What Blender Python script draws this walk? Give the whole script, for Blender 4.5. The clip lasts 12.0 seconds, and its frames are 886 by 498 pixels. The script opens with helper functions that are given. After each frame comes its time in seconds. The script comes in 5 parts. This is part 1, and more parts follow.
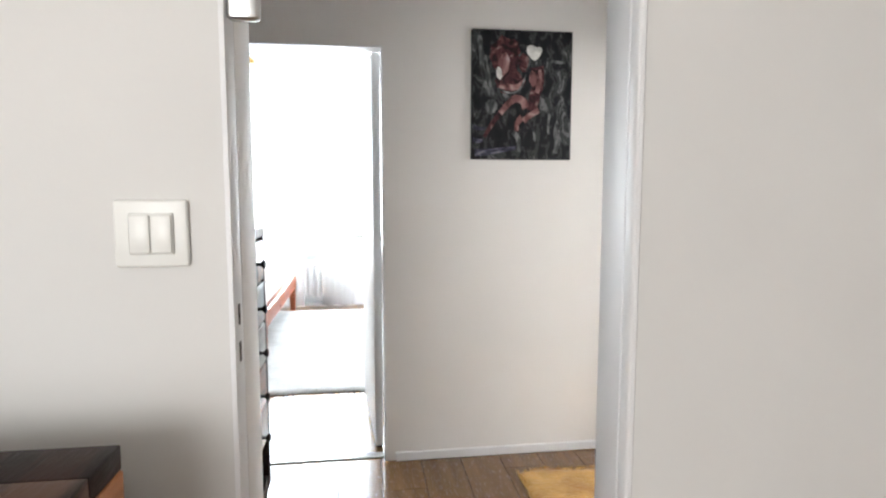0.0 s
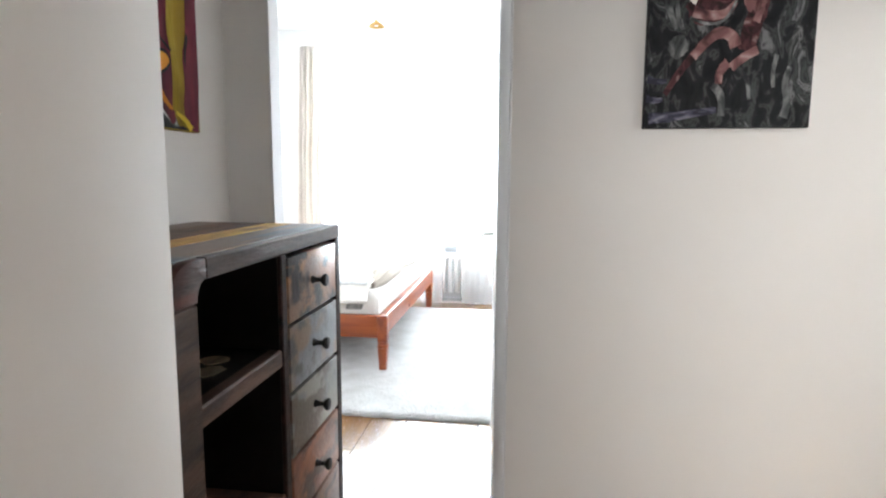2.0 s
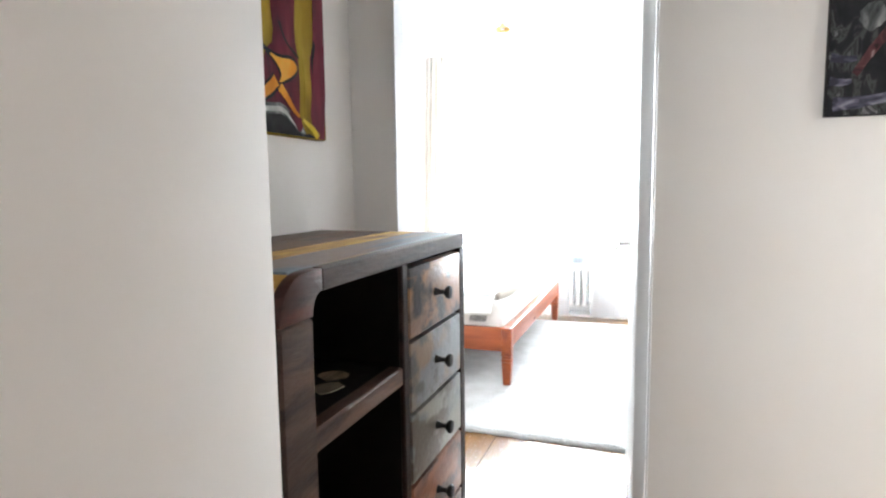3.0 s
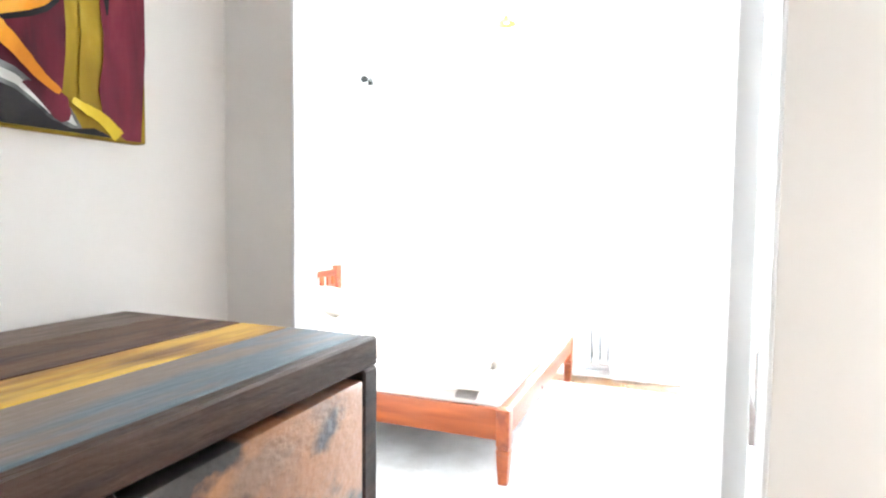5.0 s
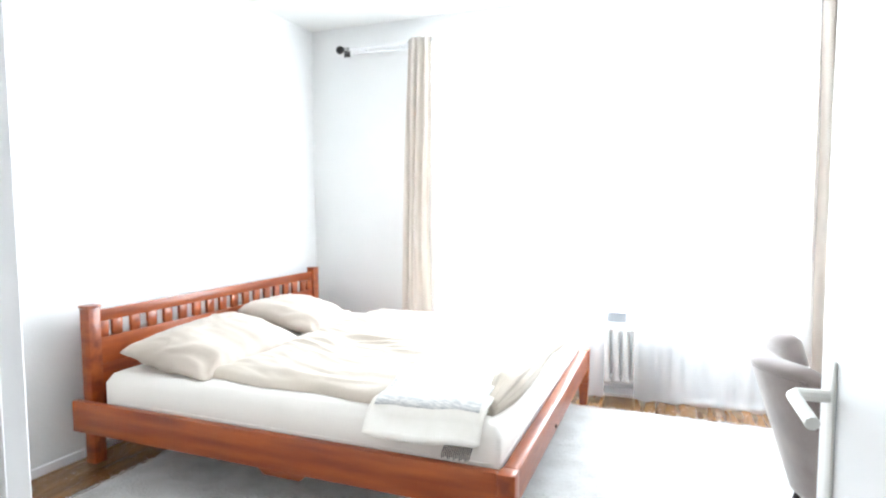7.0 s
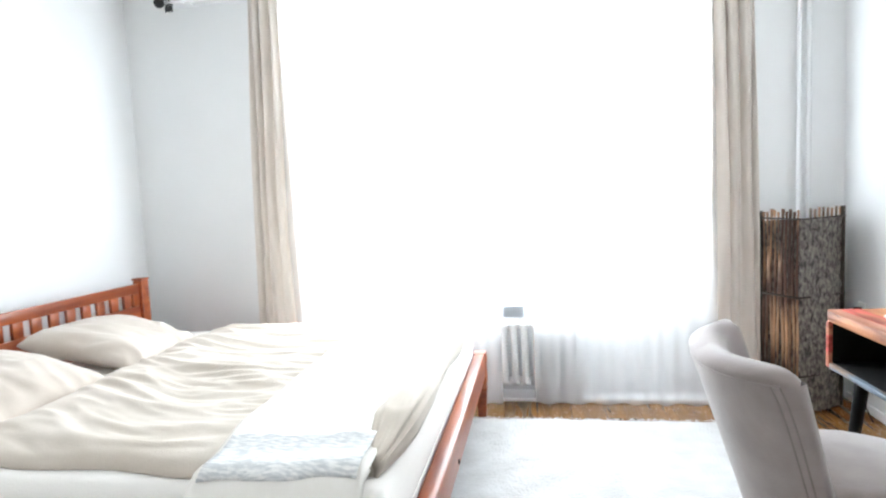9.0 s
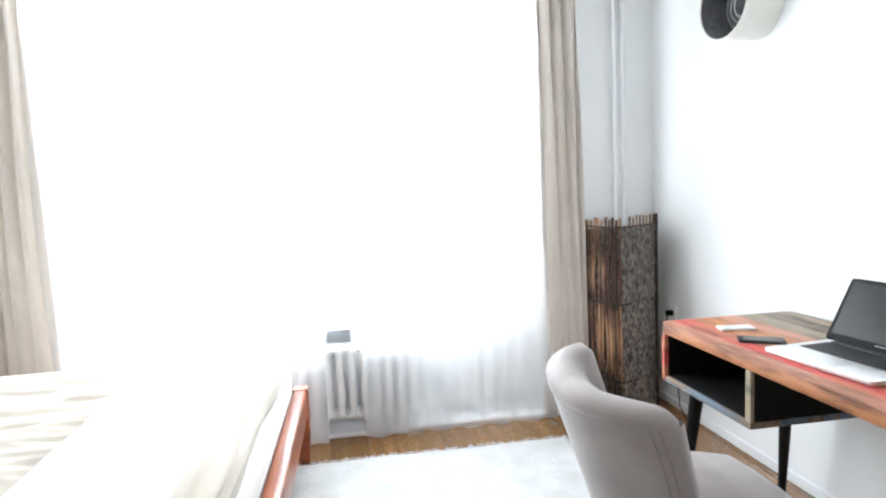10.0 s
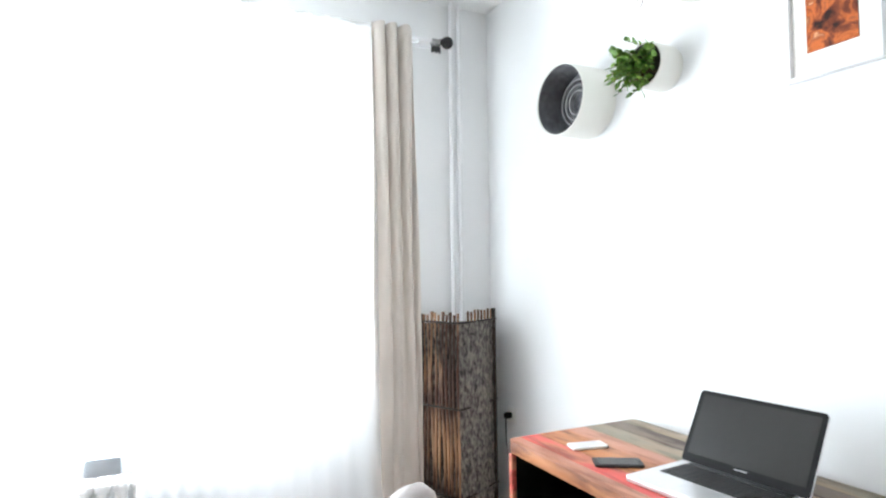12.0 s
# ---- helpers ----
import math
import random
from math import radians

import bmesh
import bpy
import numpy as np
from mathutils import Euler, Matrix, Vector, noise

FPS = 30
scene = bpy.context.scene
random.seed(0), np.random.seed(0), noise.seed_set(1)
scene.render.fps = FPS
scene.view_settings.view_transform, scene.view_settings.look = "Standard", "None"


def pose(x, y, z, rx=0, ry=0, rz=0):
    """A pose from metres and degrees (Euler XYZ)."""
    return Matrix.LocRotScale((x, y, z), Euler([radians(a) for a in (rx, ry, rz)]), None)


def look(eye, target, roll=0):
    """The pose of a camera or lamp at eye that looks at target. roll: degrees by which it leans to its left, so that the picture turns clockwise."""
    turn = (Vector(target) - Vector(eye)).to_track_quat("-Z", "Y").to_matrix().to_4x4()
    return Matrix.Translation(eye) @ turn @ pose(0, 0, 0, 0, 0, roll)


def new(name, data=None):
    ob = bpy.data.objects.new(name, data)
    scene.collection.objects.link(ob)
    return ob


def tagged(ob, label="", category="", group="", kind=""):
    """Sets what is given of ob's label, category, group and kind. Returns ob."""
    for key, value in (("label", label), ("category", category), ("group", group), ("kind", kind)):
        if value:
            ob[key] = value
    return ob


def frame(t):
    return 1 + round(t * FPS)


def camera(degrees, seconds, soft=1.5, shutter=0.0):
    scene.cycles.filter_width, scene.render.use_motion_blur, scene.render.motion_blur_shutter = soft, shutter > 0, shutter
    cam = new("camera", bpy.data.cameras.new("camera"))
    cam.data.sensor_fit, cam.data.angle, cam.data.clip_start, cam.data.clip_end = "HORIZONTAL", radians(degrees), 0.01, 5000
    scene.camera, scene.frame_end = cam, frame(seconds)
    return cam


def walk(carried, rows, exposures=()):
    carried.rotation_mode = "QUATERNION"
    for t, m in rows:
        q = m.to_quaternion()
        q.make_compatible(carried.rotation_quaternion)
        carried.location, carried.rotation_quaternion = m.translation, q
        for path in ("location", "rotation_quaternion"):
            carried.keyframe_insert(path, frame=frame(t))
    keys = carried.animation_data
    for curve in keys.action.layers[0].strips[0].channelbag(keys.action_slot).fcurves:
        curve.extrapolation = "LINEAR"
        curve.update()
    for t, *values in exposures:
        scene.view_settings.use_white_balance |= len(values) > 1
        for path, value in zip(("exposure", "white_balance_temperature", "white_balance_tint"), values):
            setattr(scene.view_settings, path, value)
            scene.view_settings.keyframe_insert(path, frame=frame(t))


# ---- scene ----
cam = camera(74.8, 12.0, soft=2.2)
PATH = [
    (0, (0.346, 0.469, 1.314), (0.619, 2.44, 1.118), -0.0),
    (0.5, (0.387, 0.723, 1.301), (0.605, 2.697, 1.065), -1.0),
    (0.8, (0.448, 0.835, 1.314), (0.576, 2.817, 1.073), -0.4),
    (1, (0.465, 0.917, 1.307), (0.551, 2.899, 1.06), -0.8),
    (1.5, (0.488, 1.125, 1.298), (0.441, 3.109, 1.048), -0.8),
    (2, (0.489, 1.263, 1.312), (0.219, 3.23, 1.067), 0.3),
    (2.5, (0.522, 1.384, 1.305), (-0.042, 3.288, 1.069), 0.5),
    (2.7, (0.494, 1.363, 1.296), (-0.136, 3.247, 1.068), 0.2),
    (4.3, (0.364, 1.915, 1.305), (-0.384, 3.765, 1.172), -1.6),
    (4.5, (0.361, 1.995, 1.31), (-0.398, 3.841, 1.184), -1.2),
    (5, (0.301, 2.268, 1.332), (-0.426, 4.128, 1.219), 0.6),
    (5.5, (0.229, 2.474, 1.34), (-0.389, 4.374, 1.241), 0.2),
    (6, (0.183, 2.648, 1.339), (-0.402, 4.557, 1.218), -1.3),
    (6.5, (0.166, 2.854, 1.345), (-0.532, 4.722, 1.197), 0.4),
    (6.7, (0.141, 2.922, 1.348), (-0.595, 4.778, 1.207), -0.2),
    (8.3, (0.029, 3.356, 1.323), (-0.63, 5.235, 1.146), -2.15),
    (8.5, (0.023, 3.422, 1.283), (-0.587, 5.319, 1.11), -2.47),
    (8.8, (-0.031, 3.575, 1.270), (-0.471, 5.528, 1.098), -2.6),
    (9, (-0.073, 3.661, 1.276), (-0.4, 5.627, 1.105), -2.64),
    (9.5, (-0.151, 3.881, 1.314), (-0.109, 5.873, 1.137), -2.9),
    (10, (-0.123, 4.076, 1.303), (0.176, 6.045, 1.115), -2.5),
    (10.5, (-0.108, 4.157, 1.284), (0.45, 6.069, 1.094), -1.9),
    (11, (-0.162, 4.205, 1.301), (0.625, 6.034, 1.122), -1.5),
    (11.5, (-0.118, 4.298, 1.302), (0.738, 6.105, 1.237), -0.5),
    (11.8, (-0.085, 4.401, 1.328), (0.793, 6.198, 1.361), -0.2),
    (12, (-0.004, 4.442, 1.346), (0.851, 6.248, 1.421), -0.7),
]
EXPOSURES = [(0, 0.2), (0.5, 0.04), (1.5, 0.05), (2.7, 0.38), (4.5, 1.3), (5.5, 1.52), (6.0, 0.98), (6.5, 0.28), (8.5, -0.56), (9.5, -0.64), (10.5, -0.81), (11.2, -0.86), (12, -0.68)]
walk(cam, [(t, look(eye, target, roll)) for t, eye, target, roll in PATH], EXPOSURES)

# ---- world and light ----
world = bpy.data.worlds.new("sky_world")
scene.world = world
world.use_nodes = True
wn = world.node_tree.nodes
sky = wn.new("ShaderNodeTexSky")
sky.sky_type, sky.sun_disc, sky.sun_elevation, sky.sun_rotation = "NISHITA", False, radians(48), radians(100)
wn["Background"].inputs["Strength"].default_value = 0.12
world.node_tree.links.new(sky.outputs["Color"], wn["Background"].inputs["Color"])
sun = new("sun", bpy.data.lights.new("sun", "SUN"))
sun.data.energy, sun.data.angle, sun.data.color = 2.5, radians(0.6), (1.0, 0.95, 0.88)
sun.matrix_world = look((22, 4, 25), (0, 0, 0))


def window_lamp(name, eye, target, width, height, watts, color):
    lamp = new(name, bpy.data.lights.new(name, "AREA"))
    lamp.data.shape, lamp.data.size, lamp.data.size_y = "RECTANGLE", width, height
    lamp.data.energy, lamp.data.color = watts, color
    lamp.matrix_world = look(eye, target)
    return lamp


BED_W, LIV_W, BATH_W = 310, 100, 225
window_lamp("bedroom_window_daylight", (-0.43, 7.50, 1.52), (-0.43, 0, 1.52), 2.34, 1.84, BED_W, (0.825, 0.925, 1.0))
# added source behind the camera, placed to brighten living room and hall
window_lamp("living_room_added_daylight", (-1.1, -2.66, 1.45), (-1.1, 5, 1.45), 1.6, 1.8, LIV_W, (0.985, 0.98, 0.965))
# added source for the bright bathroom; also fills the hall through its doorway
window_lamp("bathroom_added_daylight", (2.6, 4.66, 1.75), (2.6, 0, 1.6), 1.1, 1.1, BATH_W, (0.98, 0.985, 1.0))

# ---- materials ----


def material(name, color, rough=0.5, metal=0.0, second=None, scale=6.0, detail=5.0, bump=0.0, bump_scale=60.0,
             stretch=(1, 1, 1), rough_vary=0.06, coat=0.0, sheen=0.0, random_tint=0.0, contrast=(0.35, 0.65)):
    """Two-scale procedural surface: broad tint, fine grain, uneven gloss and relief."""
    m = bpy.data.materials.new(name)
    m.use_nodes = True
    n, links = m.node_tree.nodes, m.node_tree.links
    b = n["Principled BSDF"]
    second = second or tuple(c * 0.9 for c in color)
    tex = n.new("ShaderNodeTexCoord")
    mapping = n.new("ShaderNodeMapping")
    mapping.inputs["Scale"].default_value = stretch
    links.new(tex.outputs["Object"], mapping.inputs["Vector"])
    big = n.new("ShaderNodeTexNoise")
    big.inputs["Scale"].default_value, big.inputs["Detail"].default_value = scale, detail
    links.new(mapping.outputs["Vector"], big.inputs["Vector"])
    ramp = n.new("ShaderNodeValToRGB")
    ramp.color_ramp.elements[0].position, ramp.color_ramp.elements[1].position = contrast
    ramp.color_ramp.elements[0].color, ramp.color_ramp.elements[1].color = (*second, 1), (*color, 1)
    links.new(big.outputs["Fac"], ramp.inputs["Fac"])
    out = ramp.outputs["Color"]
    if random_tint:
        info, hsv, rng = n.new("ShaderNodeObjectInfo"), n.new("ShaderNodeHueSaturation"), n.new("ShaderNodeMapRange")
        rng.inputs["To Min"].default_value, rng.inputs["To Max"].default_value = 1 - random_tint, 1 + random_tint
        links.new(info.outputs["Random"], rng.inputs["Value"])
        links.new(rng.outputs["Result"], hsv.inputs["Value"])
        links.new(out, hsv.inputs["Color"])
        out = hsv.outputs["Color"]
    links.new(out, b.inputs["Base Color"])
    fine = n.new("ShaderNodeTexNoise")
    fine.inputs["Scale"].default_value, fine.inputs["Detail"].default_value = bump_scale, 4
    links.new(mapping.outputs["Vector"], fine.inputs["Vector"])
    rr = n.new("ShaderNodeMapRange")
    rr.inputs["To Min"].default_value, rr.inputs["To Max"].default_value = max(0.02, rough - rough_vary), min(1, rough + rough_vary)
    links.new(fine.outputs["Fac"], rr.inputs["Value"])
    links.new(rr.outputs["Result"], b.inputs["Roughness"])
    b.inputs["Metallic"].default_value = metal
    b.inputs["Coat Weight"].default_value = coat
    b.inputs["Sheen Weight"].default_value = sheen
    if bump:
        bn = n.new("ShaderNodeBump")
        bn.inputs["Strength"].default_value, bn.inputs["Distance"].default_value = bump, 0.01
        links.new(fine.outputs["Fac"], bn.inputs["Height"])
        links.new(bn.outputs["Normal"], b.inputs["Normal"])
    return m


plaster = material("white_plaster", (0.80, 0.80, 0.80), 0.75, second=(0.775, 0.775, 0.775), scale=1.6, bump=0.05, bump_scale=55)
living_plaster = material("living_room_plaster", (0.715, 0.707, 0.69), 0.78, second=(0.69, 0.682, 0.665), scale=1.5, bump=0.05, bump_scale=55)
hall_plaster = material("hall_plaster", (0.83, 0.805, 0.78), 0.75, second=(0.80, 0.775, 0.75), scale=1.5, bump=0.05, bump_scale=55)
ceiling_paint = material("ceiling_paint", (0.82, 0.82, 0.81), 0.85, second=(0.79, 0.79, 0.78), scale=2.0, bump=0.06)
gloss_white = material("white_gloss_enamel", (0.80, 0.80, 0.81), 0.48, second=(0.785, 0.785, 0.797), scale=3, rough_vary=0.02)
door_white = material("white_door_lacquer", (0.80, 0.80, 0.80), 0.4, second=(0.79, 0.79, 0.792), scale=2, rough_vary=0.02)
plastic_white = material("white_plastic", (0.82, 0.82, 0.79), 0.3, second=(0.80, 0.80, 0.77), scale=9)
radiator_white = material("radiator_enamel", (0.78, 0.78, 0.78), 0.35, second=(0.72, 0.72, 0.71), scale=8, bump=0.1, bump_scale=40)
oak = material("oak_laminate", (0.24, 0.118, 0.038), 0.26, second=(0.16, 0.076, 0.025), scale=2.2, detail=5, bump=0.02, bump_scale=28,
               stretch=(9, 0.7, 1), random_tint=0.16, coat=0.45)
seam_dark = material("dark_subfloor", (0.10, 0.06, 0.035), 0.8, scale=5)
bed_wood = material("reddish_hardwood", (0.39, 0.088, 0.020), 0.36, second=(0.20, 0.034, 0.009), scale=2.4, detail=8, bump=0.06, bump_scale=22,
                    stretch=(0.8, 7, 7), coat=0.15, random_tint=0.12)
bed_wood_y = material("reddish_hardwood_crossgrain", (0.38, 0.086, 0.020), 0.36, second=(0.19, 0.032, 0.009), scale=2.4, detail=8, bump=0.06,
                      bump_scale=22, stretch=(7, 0.8, 7), coat=0.15, random_tint=0.12)
sheet_white = material("white_cotton_sheet", (0.86, 0.82, 0.775), 0.9, second=(0.83, 0.785, 0.74), scale=4, bump=0.15, bump_scale=140, sheen=0.2)
linen = material("beige_linen", (0.57, 0.50, 0.43), 0.92, second=(0.48, 0.415, 0.345), scale=3.5, bump=0.12, bump_scale=150, sheen=0.2)
linen_pale = material("pale_linen", (0.52, 0.455, 0.395), 0.92, second=(0.45, 0.385, 0.325), scale=3.5, bump=0.12, bump_scale=150, sheen=0.2)
throw_white = material("white_woven_throw", (0.85, 0.815, 0.77), 0.95, second=(0.80, 0.765, 0.71), scale=12, bump=0.06, bump_scale=170)
grey_weave = material("grey_weave", (0.80, 0.79, 0.77), 0.95, second=(0.55, 0.555, 0.56), scale=40, detail=4, bump=0.12, bump_scale=120,
                      stretch=(0.9, 3.2, 1), contrast=(0.40, 0.62))
rug_white = material("cream_shag", (0.53, 0.525, 0.52), 1.0, second=(0.43, 0.42, 0.41), scale=7, bump=0.9, bump_scale=75, sheen=0.4)
rug_gold = material("golden_shag", (0.78, 0.47, 0.12), 1.0, second=(0.52, 0.25, 0.04), scale=7, bump=0.9, bump_scale=55, sheen=0.4)
velvet = material("taupe_velvet", (0.29, 0.24, 0.224), 0.85, second=(0.235, 0.195, 0.183), scale=9, bump=0.18, bump_scale=160, sheen=0.45)
seam_thread = material("taupe_piping", (0.23, 0.19, 0.18), 0.85, scale=20, bump=0.1)
curtain_cloth = material("beige_curtain", (0.74, 0.675, 0.615), 0.9, second=(0.66, 0.595, 0.535), scale=4, bump=0.15, bump_scale=150, sheen=0.2)
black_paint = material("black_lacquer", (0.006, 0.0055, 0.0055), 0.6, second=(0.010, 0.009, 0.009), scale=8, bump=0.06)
black_iron = material("black_iron", (0.02, 0.02, 0.022), 0.42, metal=0.6, second=(0.035, 0.033, 0.03), scale=20, bump=0.1)
steel = material("brushed_steel", (0.62, 0.62, 0.61), 0.3, metal=1.0, scale=14)
alu = material("silver_aluminium", (0.72, 0.72, 0.73), 0.32, metal=0.85, second=(0.68, 0.68, 0.69), scale=10)
screen_glass = material("dark_screen_glass", (0.030, 0.029, 0.027), 0.2, second=(0.034, 0.033, 0.031), scale=3)
screen_glass.node_tree.nodes["Principled BSDF"].inputs["Specular IOR Level"].default_value = 0.15
# gloss cut so the cabinet's black shade sheets stay dark
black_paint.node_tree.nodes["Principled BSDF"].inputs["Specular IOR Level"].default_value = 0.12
key_black = material("black_keys", (0.02, 0.02, 0.02), 0.5, scale=30)
pot_white = material("white_ceramic", (0.80, 0.79, 0.74), 0.5, second=(0.77, 0.755, 0.70), scale=4, bump=0.06, bump_scale=90)
pot_grey = material("grey_ribbed_inside", (0.14, 0.14, 0.15), 0.7, second=(0.09, 0.09, 0.10), scale=30, bump=0.3, bump_scale=90)
pot_ring = material("mid_grey_ceramic", (0.30, 0.30, 0.30), 0.6, second=(0.22, 0.22, 0.22), scale=20)
soil = material("dark_soil", (0.03, 0.022, 0.015), 0.95, scale=30, bump=0.6, bump_scale=90)
leaf_green = material("leaf_green", (0.17, 0.31, 0.05), 0.45, second=(0.06, 0.15, 0.02), scale=14, random_tint=0.3)
leaf_pale = material("leaf_yellow_green", (0.27, 0.40, 0.06), 0.45, second=(0.12, 0.25, 0.03), scale=14)
twig = material("brown_stem", (0.12, 0.07, 0.035), 0.8, scale=20, bump=0.3)
cane = material("brown_cane", (0.36, 0.205, 0.115), 0.6, second=(0.07, 0.032, 0.02), scale=7, detail=7, bump=0.3, bump_scale=40,
                stretch=(1, 1, 0.45), random_tint=0.45, contrast=(0.42, 0.60))
bark = material("grey_bark", (0.24, 0.215, 0.19), 0.9, second=(0.045, 0.040, 0.036), scale=44, detail=6, bump=1.0, bump_scale=46,
                stretch=(1.5, 1.5, 0.7), contrast=(0.36, 0.66))
wire = material("dark_wire", (0.035, 0.025, 0.018), 0.6, metal=0.3, scale=20)
amber = material("amber_glass_shade", (0.62, 0.38, 0.10), 0.35, second=(0.55, 0.31, 0.07), scale=8)
tile_black = material("black_gloss_tile", (0.025, 0.027, 0.032), 0.12, second=(0.045, 0.047, 0.052), scale=4)
tile_white = material("white_gloss_tile", (0.82, 0.83, 0.83), 0.15, second=(0.79, 0.80, 0.80), scale=3)
tub_white = material("tub_enamel", (0.74, 0.77, 0.73), 0.2, second=(0.71, 0.74, 0.70), scale=3)
backdrop_glow = bpy.data.materials.new("bright_overcast_glow")
backdrop_glow.use_nodes = True
bg = backdrop_glow.node_tree.nodes["Principled BSDF"]
bg.inputs["Base Color"].default_value = (0.8, 0.8, 0.8, 1)
bg.inputs["Emission Color"].default_value, bg.inputs["Emission Strength"].default_value = (0.96, 0.98, 1.0, 1), 5.0
ground_mat = material("courtyard_ground", (0.16, 0.17, 0.13), 0.95, second=(0.10, 0.11, 0.08), scale=0.3)
dark_recess = material("dark_hole", (0.012, 0.011, 0.010), 0.9, scale=8)


def reclaimed(name, base, worn, dark, scale=3.2, stretch=(6, 1, 6), rough=0.5, lo=0.52, hi=0.68):
    """Painted reclaimed wood: paint worn through to raw timber, with dark dents along the grain."""
    m = material(name, base, rough, second=worn, scale=scale, detail=9, bump=0.22, bump_scale=26, stretch=stretch, random_tint=0.1, contrast=(0.44, 0.53))
    n, links = m.node_tree.nodes, m.node_tree.links
    b = n["Principled BSDF"]
    b.inputs["Specular IOR Level"].default_value = 0.22
    old = b.inputs["Base Color"].links[0].from_socket
    tex, mp, no = n.new("ShaderNodeTexCoord"), n.new("ShaderNodeMapping"), n.new("ShaderNodeTexNoise")
    mp.inputs["Scale"].default_value = tuple(s * 1.3 for s in stretch)
    mp.inputs["Location"].default_value = (3.1, 1.7, 0.4)
    no.inputs["Scale"].default_value, no.inputs["Detail"].default_value = scale * 1.2, 10
    links.new(tex.outputs["Object"], mp.inputs["Vector"])
    links.new(mp.outputs["Vector"], no.inputs["Vector"])
    ramp, mix = n.new("ShaderNodeValToRGB"), n.new("ShaderNodeMix")
    ramp.color_ramp.elements[0].position, ramp.color_ramp.elements[1].position = lo, hi
    ramp.color_ramp.elements[0].color, ramp.color_ramp.elements[1].color = (0, 0, 0, 1), (1, 1, 1, 1)
    links.new(no.outputs["Fac"], ramp.inputs["Fac"])
    mix.data_type = "RGBA"
    links.new(ramp.outputs["Color"], mix.inputs["Factor"])
    links.new(old, mix.inputs["A"])
    mix.inputs["B"].default_value = (*dark, 1)
    links.new(mix.outputs["Result"], b.inputs["Base Color"])
    return m


RAW, DARK = (0.20, 0.09, 0.04), (0.055, 0.026, 0.016)
rw_dark = reclaimed("dark_brown_reclaimed_wood", (0.032, 0.014, 0.010), (0.018, 0.009, 0.007), (0.008, 0.005, 0.0045))
rw_brown = reclaimed("brown_reclaimed_wood", (0.115, 0.057, 0.036), (0.07, 0.035, 0.024), (0.03, 0.015, 0.010))
rw_rail = reclaimed("dark_umber_reclaimed_wood", (0.062, 0.034, 0.024), (0.040, 0.021, 0.015), (0.018, 0.010, 0.008))
rw_top = reclaimed("blue_grey_worn_plank", (0.205, 0.16, 0.135), (0.115, 0.145, 0.175), (0.30, 0.17, 0.09), 2.0, (4, 0.9, 4), 0.45, 0.56, 0.74)
rw_grey = reclaimed("grey_reclaimed_wood", (0.19, 0.145, 0.115), (0.11, 0.08, 0.062), DARK)
rw_yellow = reclaimed("yellow_reclaimed_wood", (0.60, 0.37, 0.07), (0.42, 0.22, 0.05), (0.20, 0.10, 0.04))
rw_blue = reclaimed("blue_reclaimed_wood", (0.13, 0.16, 0.20), (0.20, 0.14, 0.10), DARK)
rw_orange = reclaimed("orange_reclaimed_wood", (0.43, 0.175, 0.075), (0.34, 0.13, 0.055), (0.17, 0.06, 0.03))
rw_pale = reclaimed("pale_orange_reclaimed_wood", (0.47, 0.225, 0.15), (0.40, 0.17, 0.105), (0.24, 0.095, 0.055))
rw_red = reclaimed("red_reclaimed_wood", (0.60, 0.10, 0.085), (0.50, 0.17, 0.10), (0.22, 0.05, 0.03))
rw_redbrown = reclaimed("red_brown_reclaimed_wood", (0.085, 0.022, 0.015), (0.045, 0.014, 0.010), (0.013, 0.006, 0.005))
rw_olive = reclaimed("olive_grey_reclaimed_wood", (0.25, 0.22, 0.16), (0.33, 0.25, 0.17), (0.12, 0.09, 0.06))
rw_front_mix = [reclaimed("worn_drawer_front_a", (0.36, 0.165, 0.075), (0.23, 0.14, 0.095), (0.034, 0.030, 0.031), 2.4, (1, 2.2, 3.4), 0.36, 0.49, 0.57),
                reclaimed("worn_drawer_front_b", (0.165, 0.18, 0.20), (0.215, 0.15, 0.105), (0.085, 0.080, 0.080), 2.4, (1, 2.2, 3.4), 0.36, 0.49, 0.57),
                reclaimed("worn_drawer_front_c", (0.235, 0.225, 0.19), (0.155, 0.165, 0.165), (0.11, 0.09, 0.07), 2.4, (1, 2.2, 3.4), 0.36, 0.49, 0.57),
                reclaimed("worn_drawer_front_d", (0.288, 0.108, 0.050), (0.180, 0.072, 0.040), (0.065, 0.032, 0.022), 2.4, (1, 2.2, 3.4), 0.36, 0.49, 0.57),
                reclaimed("worn_drawer_front_e", (0.151, 0.072, 0.043), (0.094, 0.047, 0.032), (0.036, 0.018, 0.014), 2.4, (1, 2.2, 3.4), 0.36, 0.49, 0.57)]

for m_ in rw_front_mix:
    m_.node_tree.nodes["Principled BSDF"].inputs["Specular IOR Level"].default_value = 0.5


def see_through(name, kinds):
    m = bpy.data.materials.new(name)
    m.use_nodes = True
    n, links = m.node_tree.nodes, m.node_tree.links
    n.remove(n["Principled BSDF"])
    last = None
    for node, color, factor in kinds:
        s = n.new(node)
        s.inputs["Color"].default_value = (*color, 1)
        if last is None:
            last = s.outputs[0]
            continue
        mix = n.new("ShaderNodeMixShader")
        mix.inputs[0].default_value = factor
        links.new(last, mix.inputs[1])
        links.new(s.outputs[0], mix.inputs[2])
        last = mix.outputs[0]
    links.new(last, n["Material Output"].inputs["Surface"])
    return m


